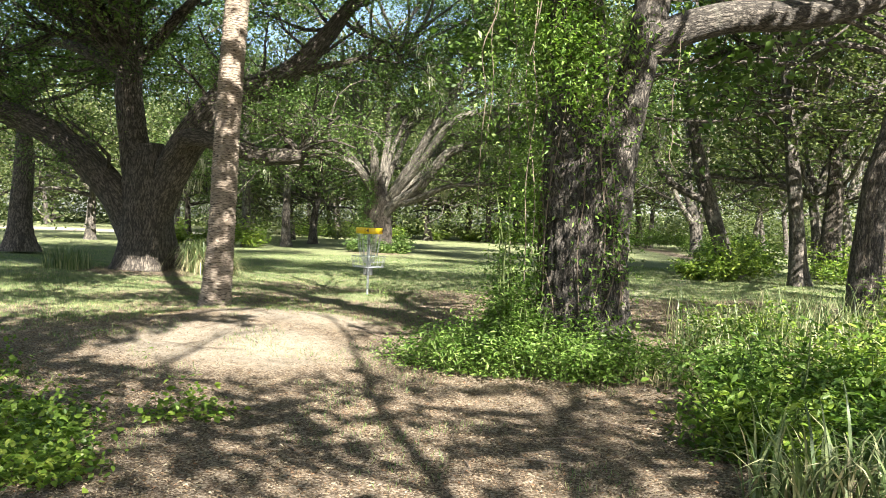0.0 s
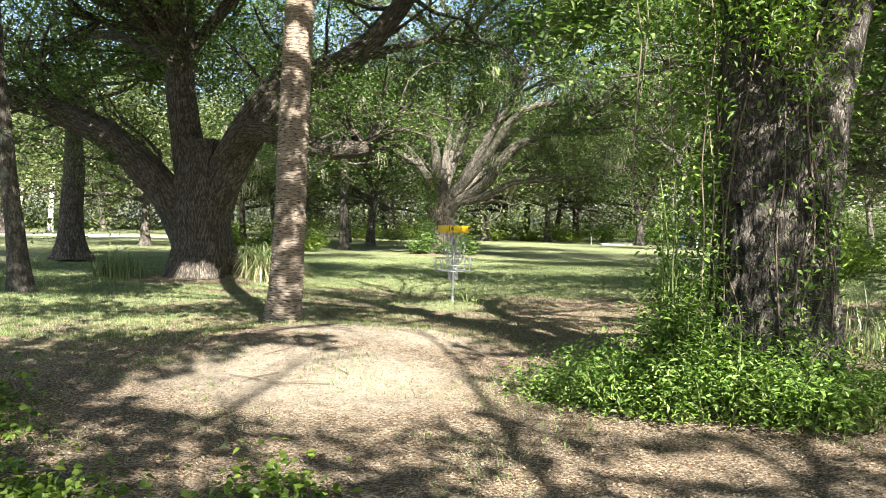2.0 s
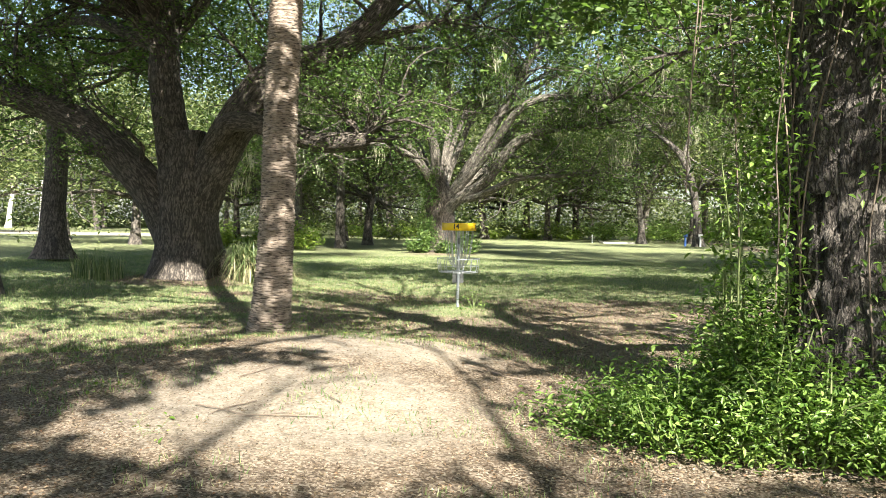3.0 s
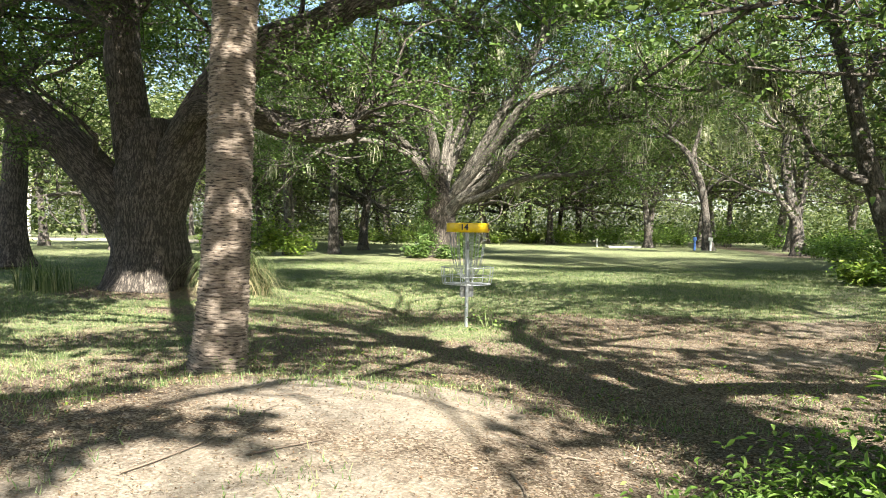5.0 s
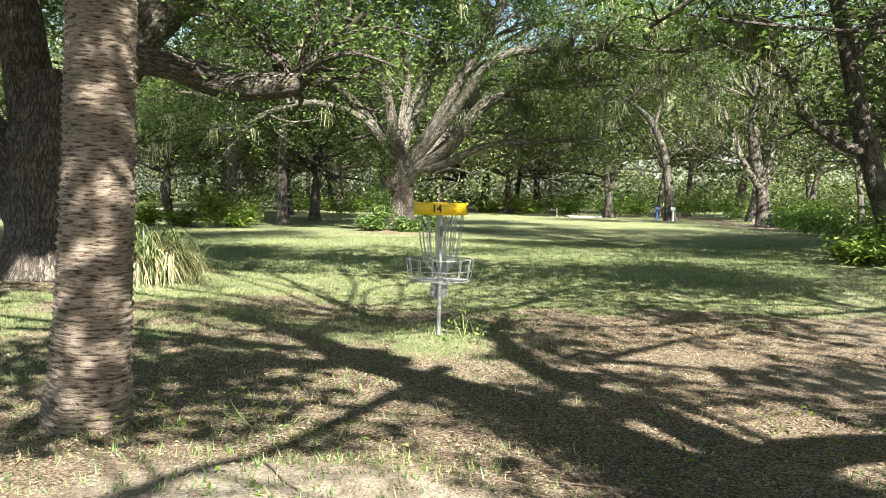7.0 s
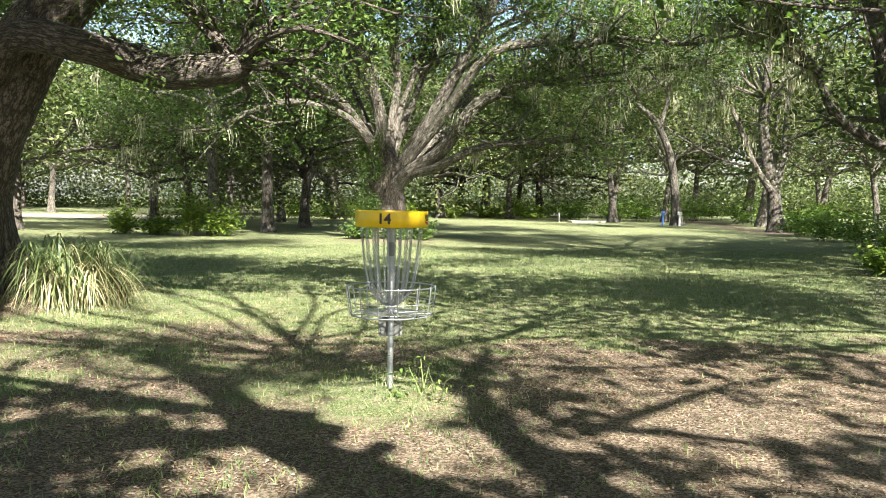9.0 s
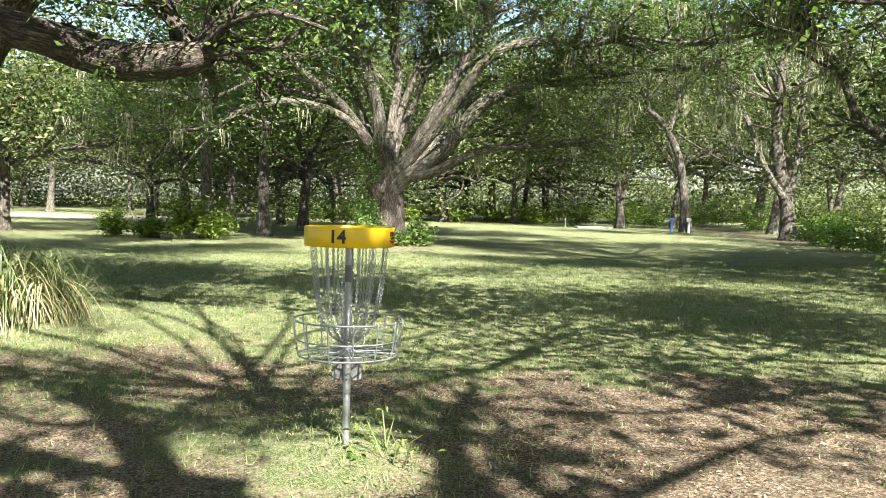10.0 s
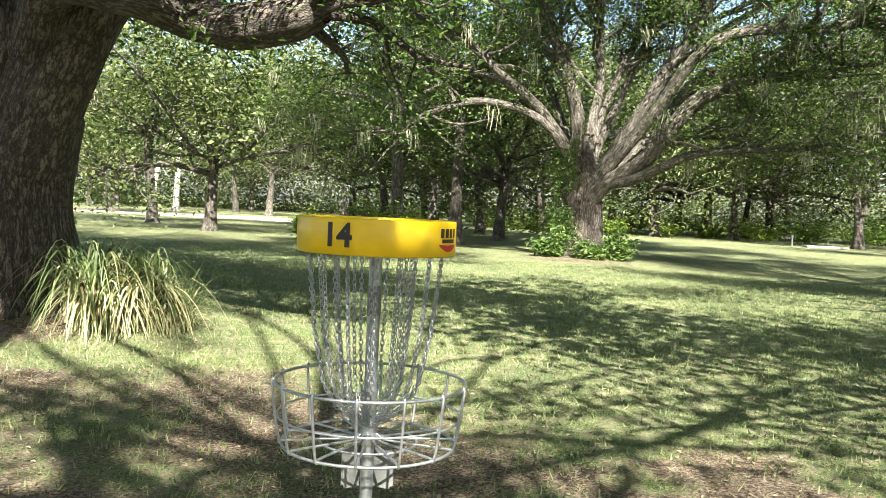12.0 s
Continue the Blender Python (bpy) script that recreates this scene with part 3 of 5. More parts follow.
for az in (-104, -90, -28, -130):
    a = radians(az)
    oak_high.append(([(-8.7, 22.4, 5.2), (-8.4 + 2 * math.cos(a), 22.3 + 2 * math.sin(a), 7.0), (-8.4 + 4.5 * math.cos(a), 22.3 + 4.5 * math.sin(a), 8.2),
                       (-8.4 + 8 * math.cos(a), 22.3 + 8 * math.sin(a), 8.8)], (0.16, 0.13, 0.1, 0.05)))
oak_high += [([(-8.5, 21.9, 4.8), (-10.0, 24.5, 6.0), (-11.5, 27.5, 6.3), (-13.0, 30.5, 5.8)], (0.16, 0.13, 0.1, 0.05)),
             ([(-8.6, 21.9, 5.2), (-11.0, 23.5, 6.2), (-13.5, 25.5, 6.4), (-16.0, 27.0, 6.0)], (0.16, 0.13, 0.1, 0.05)),
             ([(-8.6, 22.0, 6.0), (-9.6, 25.0, 7.6), (-11.0, 28.0, 8.2), (-12.0, 31.0, 8.4)], (0.15, 0.12, 0.09, 0.05)),
             ([(-8.8, 22.0, 6.2), (-11.2, 23.0, 7.4), (-13.5, 24.0, 8.0), (-15.5, 25.0, 8.6)], (0.15, 0.12, 0.09, 0.05)),
             # these last two pass above the view, added to shade the left lawn
             ([(-8.4, 21.6, 6.0), (-7.5, 18.0, 7.7), (-6.2, 15.0, 8.3), (-5.2, 12.0, 8.7)], (0.15, 0.12, 0.09, 0.05)),
             ([(-8.6, 21.5, 6.0), (-9.5, 18.0, 7.7), (-9.6, 15.0, 8.3), (-9.0, 12.0, 8.7)], (0.15, 0.12, 0.09, 0.05))]
tree("live_oak", OAK, [OAK, (-7.84, 21.83, 0.7), (-7.87, 21.83, 1.5), (-7.84, 21.85, 2.2), (-7.89, 21.88, 3.3)], (0.74, 0.7, 0.7, 0.72, 0.4), oak_limbs,
     "broad dark-barked live oak with low spreading limbs", 3, BARK_OAK, kids=15, kid_len=2.1, twigs=5, twig_len=1.1, per_twig=70, size=0.08, spread=0.26, sides=40, step=0.08,
     flare=0.45, rough=0.1, lo=0.3, rise=0.2, high=oak_high, high_size=0.125, high_per=46)

# many-stemmed oak in the middle of the lawn
BIG = (-3.65, 42.0, 0.03)
big_limbs = [
    ([(-3.6, 42.1, 2.4), (-3.6, 42.4, 3.21), (-3.53, 42.6, 4.54), (-3.36, 42.8, 5.81), (-3.44, 42.8, 7.28), (-3.5, 42.8, 8.53), (-3.55, 42.8, 10.67)], (0.225, 0.188, 0.156, 0.147, 0.147, 0.138, 0.055)),
    ([(-3.9, 42.0, 2.2), (-3.94, 41.77, 3.29), (-3.92, 41.53, 4.62), (-4.26, 41.3, 5.9), (-4.67, 41.3, 6.99), (-5.09, 41.3, 8.19), (-5.69, 41.1, 10.0)], (0.265, 0.235, 0.23, 0.202, 0.184, 0.156, 0.064)),
    ([(-3.5, 42.4, 2.6), (-3.44, 43.07, 3.43), (-2.97, 43.53, 4.84), (-2.57, 44.0, 5.99), (-2.04, 44.0, 7.3), (-1.61, 44.0, 8.39), (-1.22, 44.0, 10.59)], (0.172, 0.141, 0.138, 0.129, 0.12, 0.11, 0.046)),
    ([(-3.4, 41.95, 2.2), (-3.03, 41.57, 2.88), (-2.1, 41.23, 4.31), (-1.12, 40.9, 5.97), (-0.54, 40.9, 6.97), (0.08, 40.9, 8.24), (0.84, 40.7, 9.92)], (0.225, 0.203, 0.202, 0.212, 0.193, 0.166, 0.064)),
    ([(-3.3, 42.0, 2.3), (-2.86, 41.47, 2.88), (-1.49, 40.57, 4.55), (-0.35, 39.69, 6.08), (0.58, 39.33, 6.66), (2.04, 38.97, 6.79), (3.1, 38.61, 6.64), (4.12, 38.26, 6.86), (6.37, 37.9, 6.6), (8.91, 37.4, 7.06)], (0.212, 0.188, 0.184, 0.175, 0.156, 0.138, 0.12, 0.101, 0.074, 0.028)),
    ([(-3.3, 41.8, 2.2), (-2.88, 42.33, 2.77), (-1.51, 42.57, 4.03), (-0.48, 42.8, 5.64), (0.55, 42.5, 6.27), (1.97, 42.2, 6.65), (3.99, 41.9, 6.64), (6.38, 41.6, 6.41), (8.49, 41.4, 6.67)], (0.238, 0.219, 0.221, 0.221, 0.184, 0.147, 0.11, 0.083, 0.028)),
    ([(-3.3, 41.6, 1.9), (-2.74, 41.3, 2.49), (-1.67, 40.88, 3.19), (-0.5, 40.36, 4.64), (0.17, 40.04, 5.1), (1.38, 39.72, 5.49), (2.68, 39.4, 5.61), (4.49, 39.0, 5.81)], (0.252, 0.235, 0.248, 0.248, 0.212, 0.147, 0.101, 0.037)),
    ([(-3.4, 41.5, 2.1), (-2.89, 41.37, 2.42), (-2.06, 40.91, 2.52), (-1.25, 40.36, 2.87), (-0.29, 39.94, 3.3), (0.85, 39.52, 3.43), (2.69, 39.1, 3.52), (4.52, 38.8, 3.96)], (0.172, 0.156, 0.166, 0.156, 0.12, 0.092, 0.064, 0.028)),
    ([(-1.7, 41.5, 3.7), (-1.2, 41.57, 3.79), (-0.27, 41.33, 3.94), (1.33, 41.0, 3.84)], (0.066, 0.078, 0.074, 0.037)),
    ([(-4.1, 42.1, 5.0), (-4.39, 42.53, 5.54), (-5.08, 42.87, 6.75), (-5.78, 43.2, 7.37), (-6.54, 43.2, 7.96), (-7.19, 43.2, 8.8), (-8.02, 43.2, 10.27)], (0.119, 0.125, 0.147, 0.147, 0.138, 0.11, 0.046)),
    ([(-3.9, 42.0, 2.6), (-4.16, 41.6, 3.47), (-4.9, 40.9, 4.54), (-5.6, 40.2, 5.24), (-6.24, 39.9, 5.76), (-7.05, 39.6, 6.47), (-8.0, 39.3, 6.97), (-10.1, 38.8, 7.92)], (0.199, 0.172, 0.184, 0.156, 0.138, 0.12, 0.101, 0.037)),
    ([(-5.0, 42.1, 4.7), (-6.09, 42.6, 5.44), (-6.92, 43.0, 6.01), (-8.31, 43.4, 6.37), (-10.11, 43.6, 6.53), (-12.21, 43.8, 7.1)], (0.093, 0.102, 0.11, 0.101, 0.074, 0.028)),
    ([(-3.9, 41.9, 2.3), (-4.07, 41.63, 3.09), (-4.51, 41.1, 3.86), (-5.06, 40.56, 4.4), (-6.01, 40.29, 4.75), (-7.14, 40.01, 4.81), (-8.43, 39.74, 4.37), (-9.32, 39.47, 3.85), (-10.33, 39.2, 3.63), (-12.18, 39.0, 3.93)], (0.159, 0.141, 0.147, 0.129, 0.12, 0.11, 0.101, 0.092, 0.074, 0.028)),
    ([(-3.6, 42.2, 3.0), (-3.2, 43.0, 5.0), (-2.4, 44.4, 7.5), (-1.7, 45.9, 9.5)], (0.132, 0.117, 0.12, 0.046)),
    ([(-3.9, 42.2, 3.0), (-4.8, 43.2, 5.0), (-6.0, 44.9, 7.5), (-6.8, 46.4, 9.5)], (0.132, 0.117, 0.12, 0.046)),
]
big_high = crown_limbs(np.random.default_rng(78), (-3.0, 43.0, 9.0), 20, 12.5, 0.1, 0.9, 0.1)
big_high += crown_limbs(np.random.default_rng(79), (3.0, 44.0, 10.5), 9, 8.0, 0.1, 0.7, 0.06)
big_high += [([(-0.5, 42.5, 7.5), (1.5, 43.5, 8.7), (3.5, 44.2, 9.7), (6.0, 44.5, 9.8)], (0.1, 0.03), 0.1),
             ([(-0.5, 42.5, 8.0), (1.2, 43.0, 10.2), (4.0, 43.6, 11.0), (7.0, 44.0, 12.2)], (0.1, 0.03), 0.1),
             ([(0.35, 40.8, 8.8), (1.8, 41.5, 10.3), (3.0, 42.0, 11.6), (5.2, 42.5, 12.6)], (0.1, 0.03), 0.1),
             ([(-0.5, 42.5, 7.0), (2.5, 44.0, 8.8), (5.5, 45.0, 8.6), (9.0, 45.5, 9.3)], (0.1, 0.03), 0.1),
             ([(-0.8, 42.4, 9.0), (0.2, 43.2, 11.0), (1.8, 44.0, 12.0), (3.2, 44.4, 13.8)], (0.1, 0.03), 0.1)]
tree("fan_limbed_oak", BIG, [BIG, (-3.65, 42.0, 0.6), (-3.65, 42.0, 1.5), (-3.66, 42.0, 2.4), (-3.75, 42.0, 3.1), (-3.8, 42.0, 3.8)], (0.8, 0.66, 0.64, 0.7, 0.5, 0.22), big_limbs,
     "large oak, many limbs fanning from a vine-grown trunk", 5, BARK_OAK, BARK_PALE, kids=13, kid_len=2.3, twigs=5, twig_len=1.2, per_twig=46, size=0.11,
     spread=0.34, moss=200, sides=36, step=0.12, flare=0.5, rough=0.14, lo=0.5, high=big_high, high_size=0.15, high_per=36)

# vine-grown oak beside the path
VINE = (1.78, 9.32, 0.0)


def furrows(A, L, R):
    u, v = A * 5.5, L * 3.4
    wob = vnoise(np.cos(A) * 4, np.sin(A) * 4, L * 1.6)
    cell = np.abs(vnoise(np.cos(A) * 9 + wob * 0.5, np.sin(A) * 9, L * 2.6 + wob))
    return 0.05 * (np.minimum(cell * 3.2, 1) - 0.7) + 0.012 * vnoise(u * 4, v * 5)


vine_limbs = [
    ([(1.66, 9.35, 1.6), (1.64, 9.35, 2.6), (1.64, 9.35, 3.4), (1.5, 9.38, 4.4), (0.9, 9.4, 5.9), (0.75, 9.5, 7.0), (0.3, 9.6, 8.5)], (0.4, 0.36, 0.33, 0.3, 0.2, 0.15, 0.07), 0.8),
    ([(1.95, 9.25, 1.5), (2.08, 9.22, 2.4), (2.22, 9.2, 3.0), (2.36, 9.18, 3.7), (2.45, 9.15, 4.4), (2.5, 9.15, 5.8), (2.95, 9.2, 7.4), (3.9, 9.4, 8.9)], (0.34, 0.26, 0.21, 0.2, 0.19, 0.16, 0.12, 0.06), 0.75),
    ([(2.3, 9.18, 3.45), (2.7, 9.15, 3.72), (3.3, 9.15, 3.9), (3.95, 9.2, 3.95), (4.75, 9.3, 4.12), (7, 9.7, 5)], (0.17, 0.19, 0.18, 0.17, 0.14, 0.05)),
]
# high boughs above the view, added so their leaves shade the ground
vine_high = [(line, r) for line, r in crown_limbs(np.random.default_rng(21), (1.6, 10.2, 7.0), 36, 10.5, 0.12, 0.5, 0.05)
             if line[-1][1] > 7.5 and (line[-1][0] < 5 or line[-1][1] > 13)]
vine_high += [(np.array([(1.6, 9.3, 5.8), (1.3, 7.2, 6.3), (0.8, 5.2, 6.6), (0.3, 3.8, 6.9)]), (0.08, 0.03)),
              (np.array([(1.4, 9.3, 6.0), (-1.0, 8.0, 6.6), (-3.5, 7.0, 7.0), (-5.5, 6.5, 7.4)]), (0.1, 0.04)),
              (np.array([(1.4, 9.4, 6.0), (-1.2, 10.0, 6.8), (-4.0, 10.5, 7.3), (-6.5, 10.8, 7.8)]), (0.1, 0.04)),
              (np.array([(1.4, 9.3, 6.4), (-1.2, 9.0, 7.4), (-4.2, 8.6, 8.2), (-7.0, 8.4, 8.8)]), (0.1, 0.04)),
              (np.array([(1.4, 9.2, 6.2), (0.6, 8.2, 6.9), (-0.6, 7.6, 7.1), (-2.0, 7.2, 7.5)]), (0.08, 0.03)),
              (np.array([(3.1, 9.2, 6.0), (3.7, 7.6, 6.7), (4.2, 6.2, 6.9), (4.6, 4.8, 7.4)]), (0.08, 0.03)),
              (np.array([(3.2, 9.3, 6.4), (4.4, 8.2, 7.2), (5.4, 7.4, 7.4), (6.6, 6.6, 7.9)]), (0.08, 0.03)),
              (np.array([(2.9, 9.2, 5.8), (3.0, 8.2, 6.7), (3.2, 7.2, 7.1), (3.2, 6.0, 7.6)]), (0.08, 0.03), 0.2),
              (np.array([(1.5, 9.3, 6.0), (1.3, 8.4, 7.0), (0.6, 7.6, 7.6), (-0.4, 7.2, 8.0)]), (0.07, 0.03), 0.2),
              (np.array([(3.1, 9.3, 6.2), (4.2, 9.4, 6.9), (5.2, 9.8, 7.3), (6.4, 9.8, 7.7)]), (0.08, 0.03), 0.2),
              (np.array([(1.2, 9.2, 6.0), (1.0, 8.2, 6.8), (1.0, 7.3, 7.0), (0.8, 6.6, 7.3)]), (0.07, 0.03), 0.4),
              (np.array([(1.2, 9.3, 6.1), (0.2, 8.3, 6.9), (-0.4, 7.7, 7.1), (-1.0, 7.0, 7.4)]), (0.07, 0.03), 0.4)]


def clear_of_gap(line):
    """False for a bough across the sunny gap in the crown that opens above the basket."""
    c = curve_points(line, (1, 1), 0.3)[0]
    c = c[len(c) // 2:]
    return np.hypot(c[:, 0] - (-1.43 + 0.506 * c[:, 2]), c[:, 1] - (16.2 - 1.035 * c[:, 2])).min() > 1.5


vine_high = [limb for limb in vine_high if clear_of_gap(limb[0])]
tree("vine_covered_oak", VINE, [VINE, (1.79, 9.32, 0.5), (1.8, 9.32, 1.2), (1.82, 9.32, 2.0), (1.86, 9.3, 2.5), (1.9, 9.3, 2.95)], (0.5, 0.49, 0.47, 0.47, 0.42, 0.22), vine_limbs,
     "thick furrowed oak trunk draped with bright green climbing vines", 8, BARK_VINE, kids=10, kid_len=1.9, twigs=4, twig_len=0.9, per_twig=60, size=0.095, spread=0.28,
     sides=96, step=0.035, flare=0.16, rough=0.05, relief=furrows, lo=0.55, rise=0.3, high=vine_high, high_per=14)

# leaning palm
PALM_AT = (-3.53, 13.2, -0.06)


def ring_scars(A, L, R):
    wob = 0.35 * vnoise(np.cos(A) * 1.5, np.sin(A) * 1.5, L * 3) + 0.9 * vnoise(3.0, 7.0, L * 5)
    saw = (L / 0.048 + wob) % 1.0
    ragged = vnoise(np.cos(A) * 7, np.sin(A) * 7, np.floor(L / 0.048 + wob) * 3.3)
    return 0.027 * saw ** 1.6 * (0.5 + 0.75 * ragged) + 0.008 * vnoise(np.cos(A) * 14, np.sin(A) * 14, L * 45)


palm = thing("palm_tree", PALM_AT, "tall leaning palm with a grey-brown ringed trunk", "tree")
geo = Geo()
palm_line = [PALM_AT, (-3.49, 13.2, 0.6), (-3.45, 13.21, 1.6), (-3.41, 13.22, 3.1), (-3.33, 13.25, 5.0), (-3.2, 13.3, 7.5), (-3.05, 13.4, 10.0)]
tube(geo, palm_line, (0.24, 0.215, 0.2, 0.195, 0.185, 0.175, 0.165), 40, 0.014, 0.03, 0.12, ring_scars, 2.0)
part("trunk", geo.mesh("trunk", PALM_AT), PALM, palm)
g = np.random.default_rng(4)
for q in range(14):
    az, el = q * 2.4, 0.9 - 0.09 * q
    d = np.array([math.cos(az) * math.cos(el), math.sin(az) * math.cos(el), math.sin(el)])
    stem = [np.array([-3.05, 13.4, 9.9]) + d * s - np.array([0, 0, 0.28]) * s * s for s in (0, 0.6, 1.2, 1.8, 2.3)]
    c, _ = curve_points(stem, (1, 1), 0.06)
    side = unit(np.cross(d, (0, 0, 1.0)))
    f = Geo()
    tube(f, stem, (0.03, 0.008), 5, 0.3)
    for sgn in (-1, 1):
        root = c[8:]
        out = root + sgn * side * 0.55 + np.array([0, 0, -0.22]) + d * 0.2
        w = d * 0.018
        V = np.stack([root - w, root + w, out + w * 0.1, out - w * 0.1], 1).reshape(-1, 3)
        f.add(V, np.arange(len(root))[:, None] * 4 + np.arange(4), np.zeros((len(root) * 4, 2)))
    part("frond", f.mesh("frond", PALM_AT), GRASS_LONG, palm)

# thin tree near the lawn's edge
tree("young_tree", (-9.9, 17.6, -0.07), [(-9.9, 17.6, -0.1), (-10.05, 17.6, 1.2), (-10.2, 17.6, 2.5), (-10.5, 17.6, 5.6), (-10.7, 17.7, 8)], (0.2, 0.17, 0.15, 0.12, 0.06),
     [([(-10.15, 17.6, 2.1), (-10.6, 17.5, 2.6), (-11.2, 17.4, 2.75)], (0.06, 0.03))] + crown_limbs(np.random.default_rng(5), (-10.5, 17.6, 5.5), 6, 3.2, 0.1, 0.9, 0.07),
     "slender young tree with grey-brown bark on the lawn", 11, BARK_FAR, kids=9, kid_len=1.3, per_twig=40, size=0.1, sides=16, flare=0.3)

# trees of the right-hand edge
RT = (10.2, 30.0, -0.05)
tree("leaning_oak", RT, [RT, (9.9, 30, 0.9), (9.2, 30, 3.0), (8.8, 30, 4.5), (8.45, 30, 6.0), (7.9, 30, 7.7), (7.3, 30, 10)], (0.36, 0.3, 0.27, 0.23, 0.19, 0.15, 0.06),
     [([(9.3, 30, 2.75), (8.7, 29.9, 2.85), (8.1, 29.8, 3.15), (7.5, 29.7, 3.6), (6.9, 29.6, 4.7), (5.5, 29.4, 5.75), (4.2, 29, 6.6)], (0.17, 0.14, 0.12, 0.11, 0.08, 0.06, 0.03)),
      ([(8.7, 30, 5), (9.6, 30.2, 6.4), (10.8, 30.4, 7.6), (12, 30.6, 8.4)], (0.15, 0.12, 0.09, 0.04))] ,
     "leaning oak with a forked dark trunk and mossy branches", 12, BARK_FAR, BARK_FAR, LEAF_FAR, kids=10, kid_len=1.6, per_twig=45, size=0.12, moss=60, sides=18, lo=0.45, high=crown_limbs(np.random.default_rng(6), (8.2, 30, 6.6), 13, 9.5, 0.1, 0.8, 0.09), high_size=0.13, high_per=44)
ET = (11.4, 27.0, -0.05)
tree("edge_oak", ET, [ET, (11.3, 27, 1.4), (10.95, 27, 4.6), (10.6, 27, 7.5), (10.4, 27, 9.5)], (0.28, 0.24, 0.2, 0.15, 0.06),
     [([(11.0, 27, 4.6), (11.5, 27, 5.5), (12.0, 27, 6.1), (12.4, 27, 7.6), (13.2, 27, 9)], (0.13, 0.12, 0.1, 0.08, 0.04))] ,
     "upright oak with a straight forked trunk at the wood's edge", 13, BARK_FAR, BARK_PALE, LEAF_FAR, kids=10, kid_len=1.6, per_twig=45, size=0.12, moss=50, sides=16, lo=0.4, high=crown_limbs(np.random.default_rng(9), (10.7, 27, 6.6), 11, 8.5, 0.05, 0.8, 0.13), high_size=0.16, high_per=34)
KT = (7.3, 14.0, 0.0)
tree("bank_tree", KT, [KT, (7.25, 14, 0.9), (7.35, 14, 2.4), (7.6, 14, 3.4), (8.1, 14.1, 5.5)], (0.27, 0.23, 0.21, 0.19, 0.12),
     [], "dark leaning tree in the tall grass of the bank", 14, BARK_OAK, kids=10, kid_len=1.9, sides=16, lo=0.3,
     high=crown_limbs(np.random.default_rng(10), (7.9, 14, 5.5), 8, 8.5, 0.2, 0.8, 0.08), high_size=0.14, high_per=17)
FT = (-10.75, 44.0, -0.05)
tree("straight_tree", FT, [FT, (-10.8, 44, 1.5), (-10.9, 44, 4.0), (-11, 44, 7), (-11, 44, 10)], (0.26, 0.21, 0.2, 0.17, 0.08),
     [([(-10.95, 44, 5.2), (-9.6, 43.7, 5.7), (-8.4, 43.5, 6.3), (-7, 43.2, 6.8)], (0.1, 0.08, 0.06, 0.03)),
      ([(-10.95, 44, 5.1), (-12.3, 43.8, 5.5), (-14.4, 43.6, 5.6)], (0.1, 0.08, 0.03))] + crown_limbs(np.random.default_rng(12), (-11, 44, 8), 6, 3.2, 0, 0.9, 0.08),
     "straight reddish-barked tree with shrubs about its foot", 15, BARK_FAR, kids=9, per_twig=36, size=0.13, sides=14, flare=0.25)

# three trees that stand out at the far side of the lawn
tree("lawn_edge_oak", (16.92, 58.0, -0.1), [(16.92, 58.0, -0.1), (16.72, 58.0, 1.95), (16.28, 58.0, 3.81), (16.02, 58.0, 5.67), (16.09, 58.0, 7.21), (16.14, 58.0, 9.06), (16.29, 58.0, 11.51)], (0.42, 0.38, 0.34, 0.3, 0.26, 0.2, 0.1),
     [([(16.37, 57.6, 2.25), (15.36, 57.6, 3.78), (14.69, 57.6, 5.46), (13.86, 57.6, 7.14), (12.75, 57.6, 8.34), (11.34, 57.6, 9.24)], (0.22, 0.18, 0.15, 0.12, 0.09, 0.04)), ([(16.93, 58.4, 1.95), (17.29, 58.4, 3.84), (17.4, 58.4, 6.03), (17.5, 58.4, 8.21), (18.04, 58.4, 10.07)], (0.2, 0.16, 0.14, 0.1, 0.05))],
     "stout dark-trunked oak forking low at the lawn's edge", 16, BARK_FAR, BARK_PALE, LEAF_FAR, kids=7, kid_len=2.2, twigs=3, twig_len=1.5, per_twig=40, size=0.17, spread=0.5, moss=60, moss_long=1.3, sides=14, step=0.3, lo=0.5,
     high=crown_limbs(np.random.default_rng(14), (16.09, 58.0, 7.21), 10, 7.5, 0.0, 0.9, 0.1), high_size=0.18, high_per=36)
tree("bowed_oak", (14.2, 69.0, -0.1), [(14.2, 69.0, -0.1), (13.93, 69.0, 2.72), (13.69, 69.0, 4.26), (13.27, 69.0, 5.6), (12.45, 69.0, 7.12), (11.16, 69.0, 8.25), (9.99, 69.0, 9.0)], (0.36, 0.3, 0.27, 0.25, 0.22, 0.16, 0.07),
     [([(12.85, 69.3, 6.5), (13.13, 69.3, 7.54), (13.4, 69.3, 8.69), (13.65, 69.3, 10.42), (13.4, 69.3, 12.32)], (0.18, 0.15, 0.13, 0.1, 0.05))],
     "dark bowed oak trunk leaning over the lawn's edge", 17, BARK_FAR, BARK_PALE, LEAF_FAR, kids=7, kid_len=2.2, twigs=3, twig_len=1.5, per_twig=40, size=0.19, spread=0.5, moss=40, moss_long=1.3, sides=12, step=0.3, lo=0.4,
     high=crown_limbs(np.random.default_rng(15), (11.16, 69.0, 8.25), 10, 7.5, 0.0, 0.9, 0.1), high_size=0.2, high_per=36)
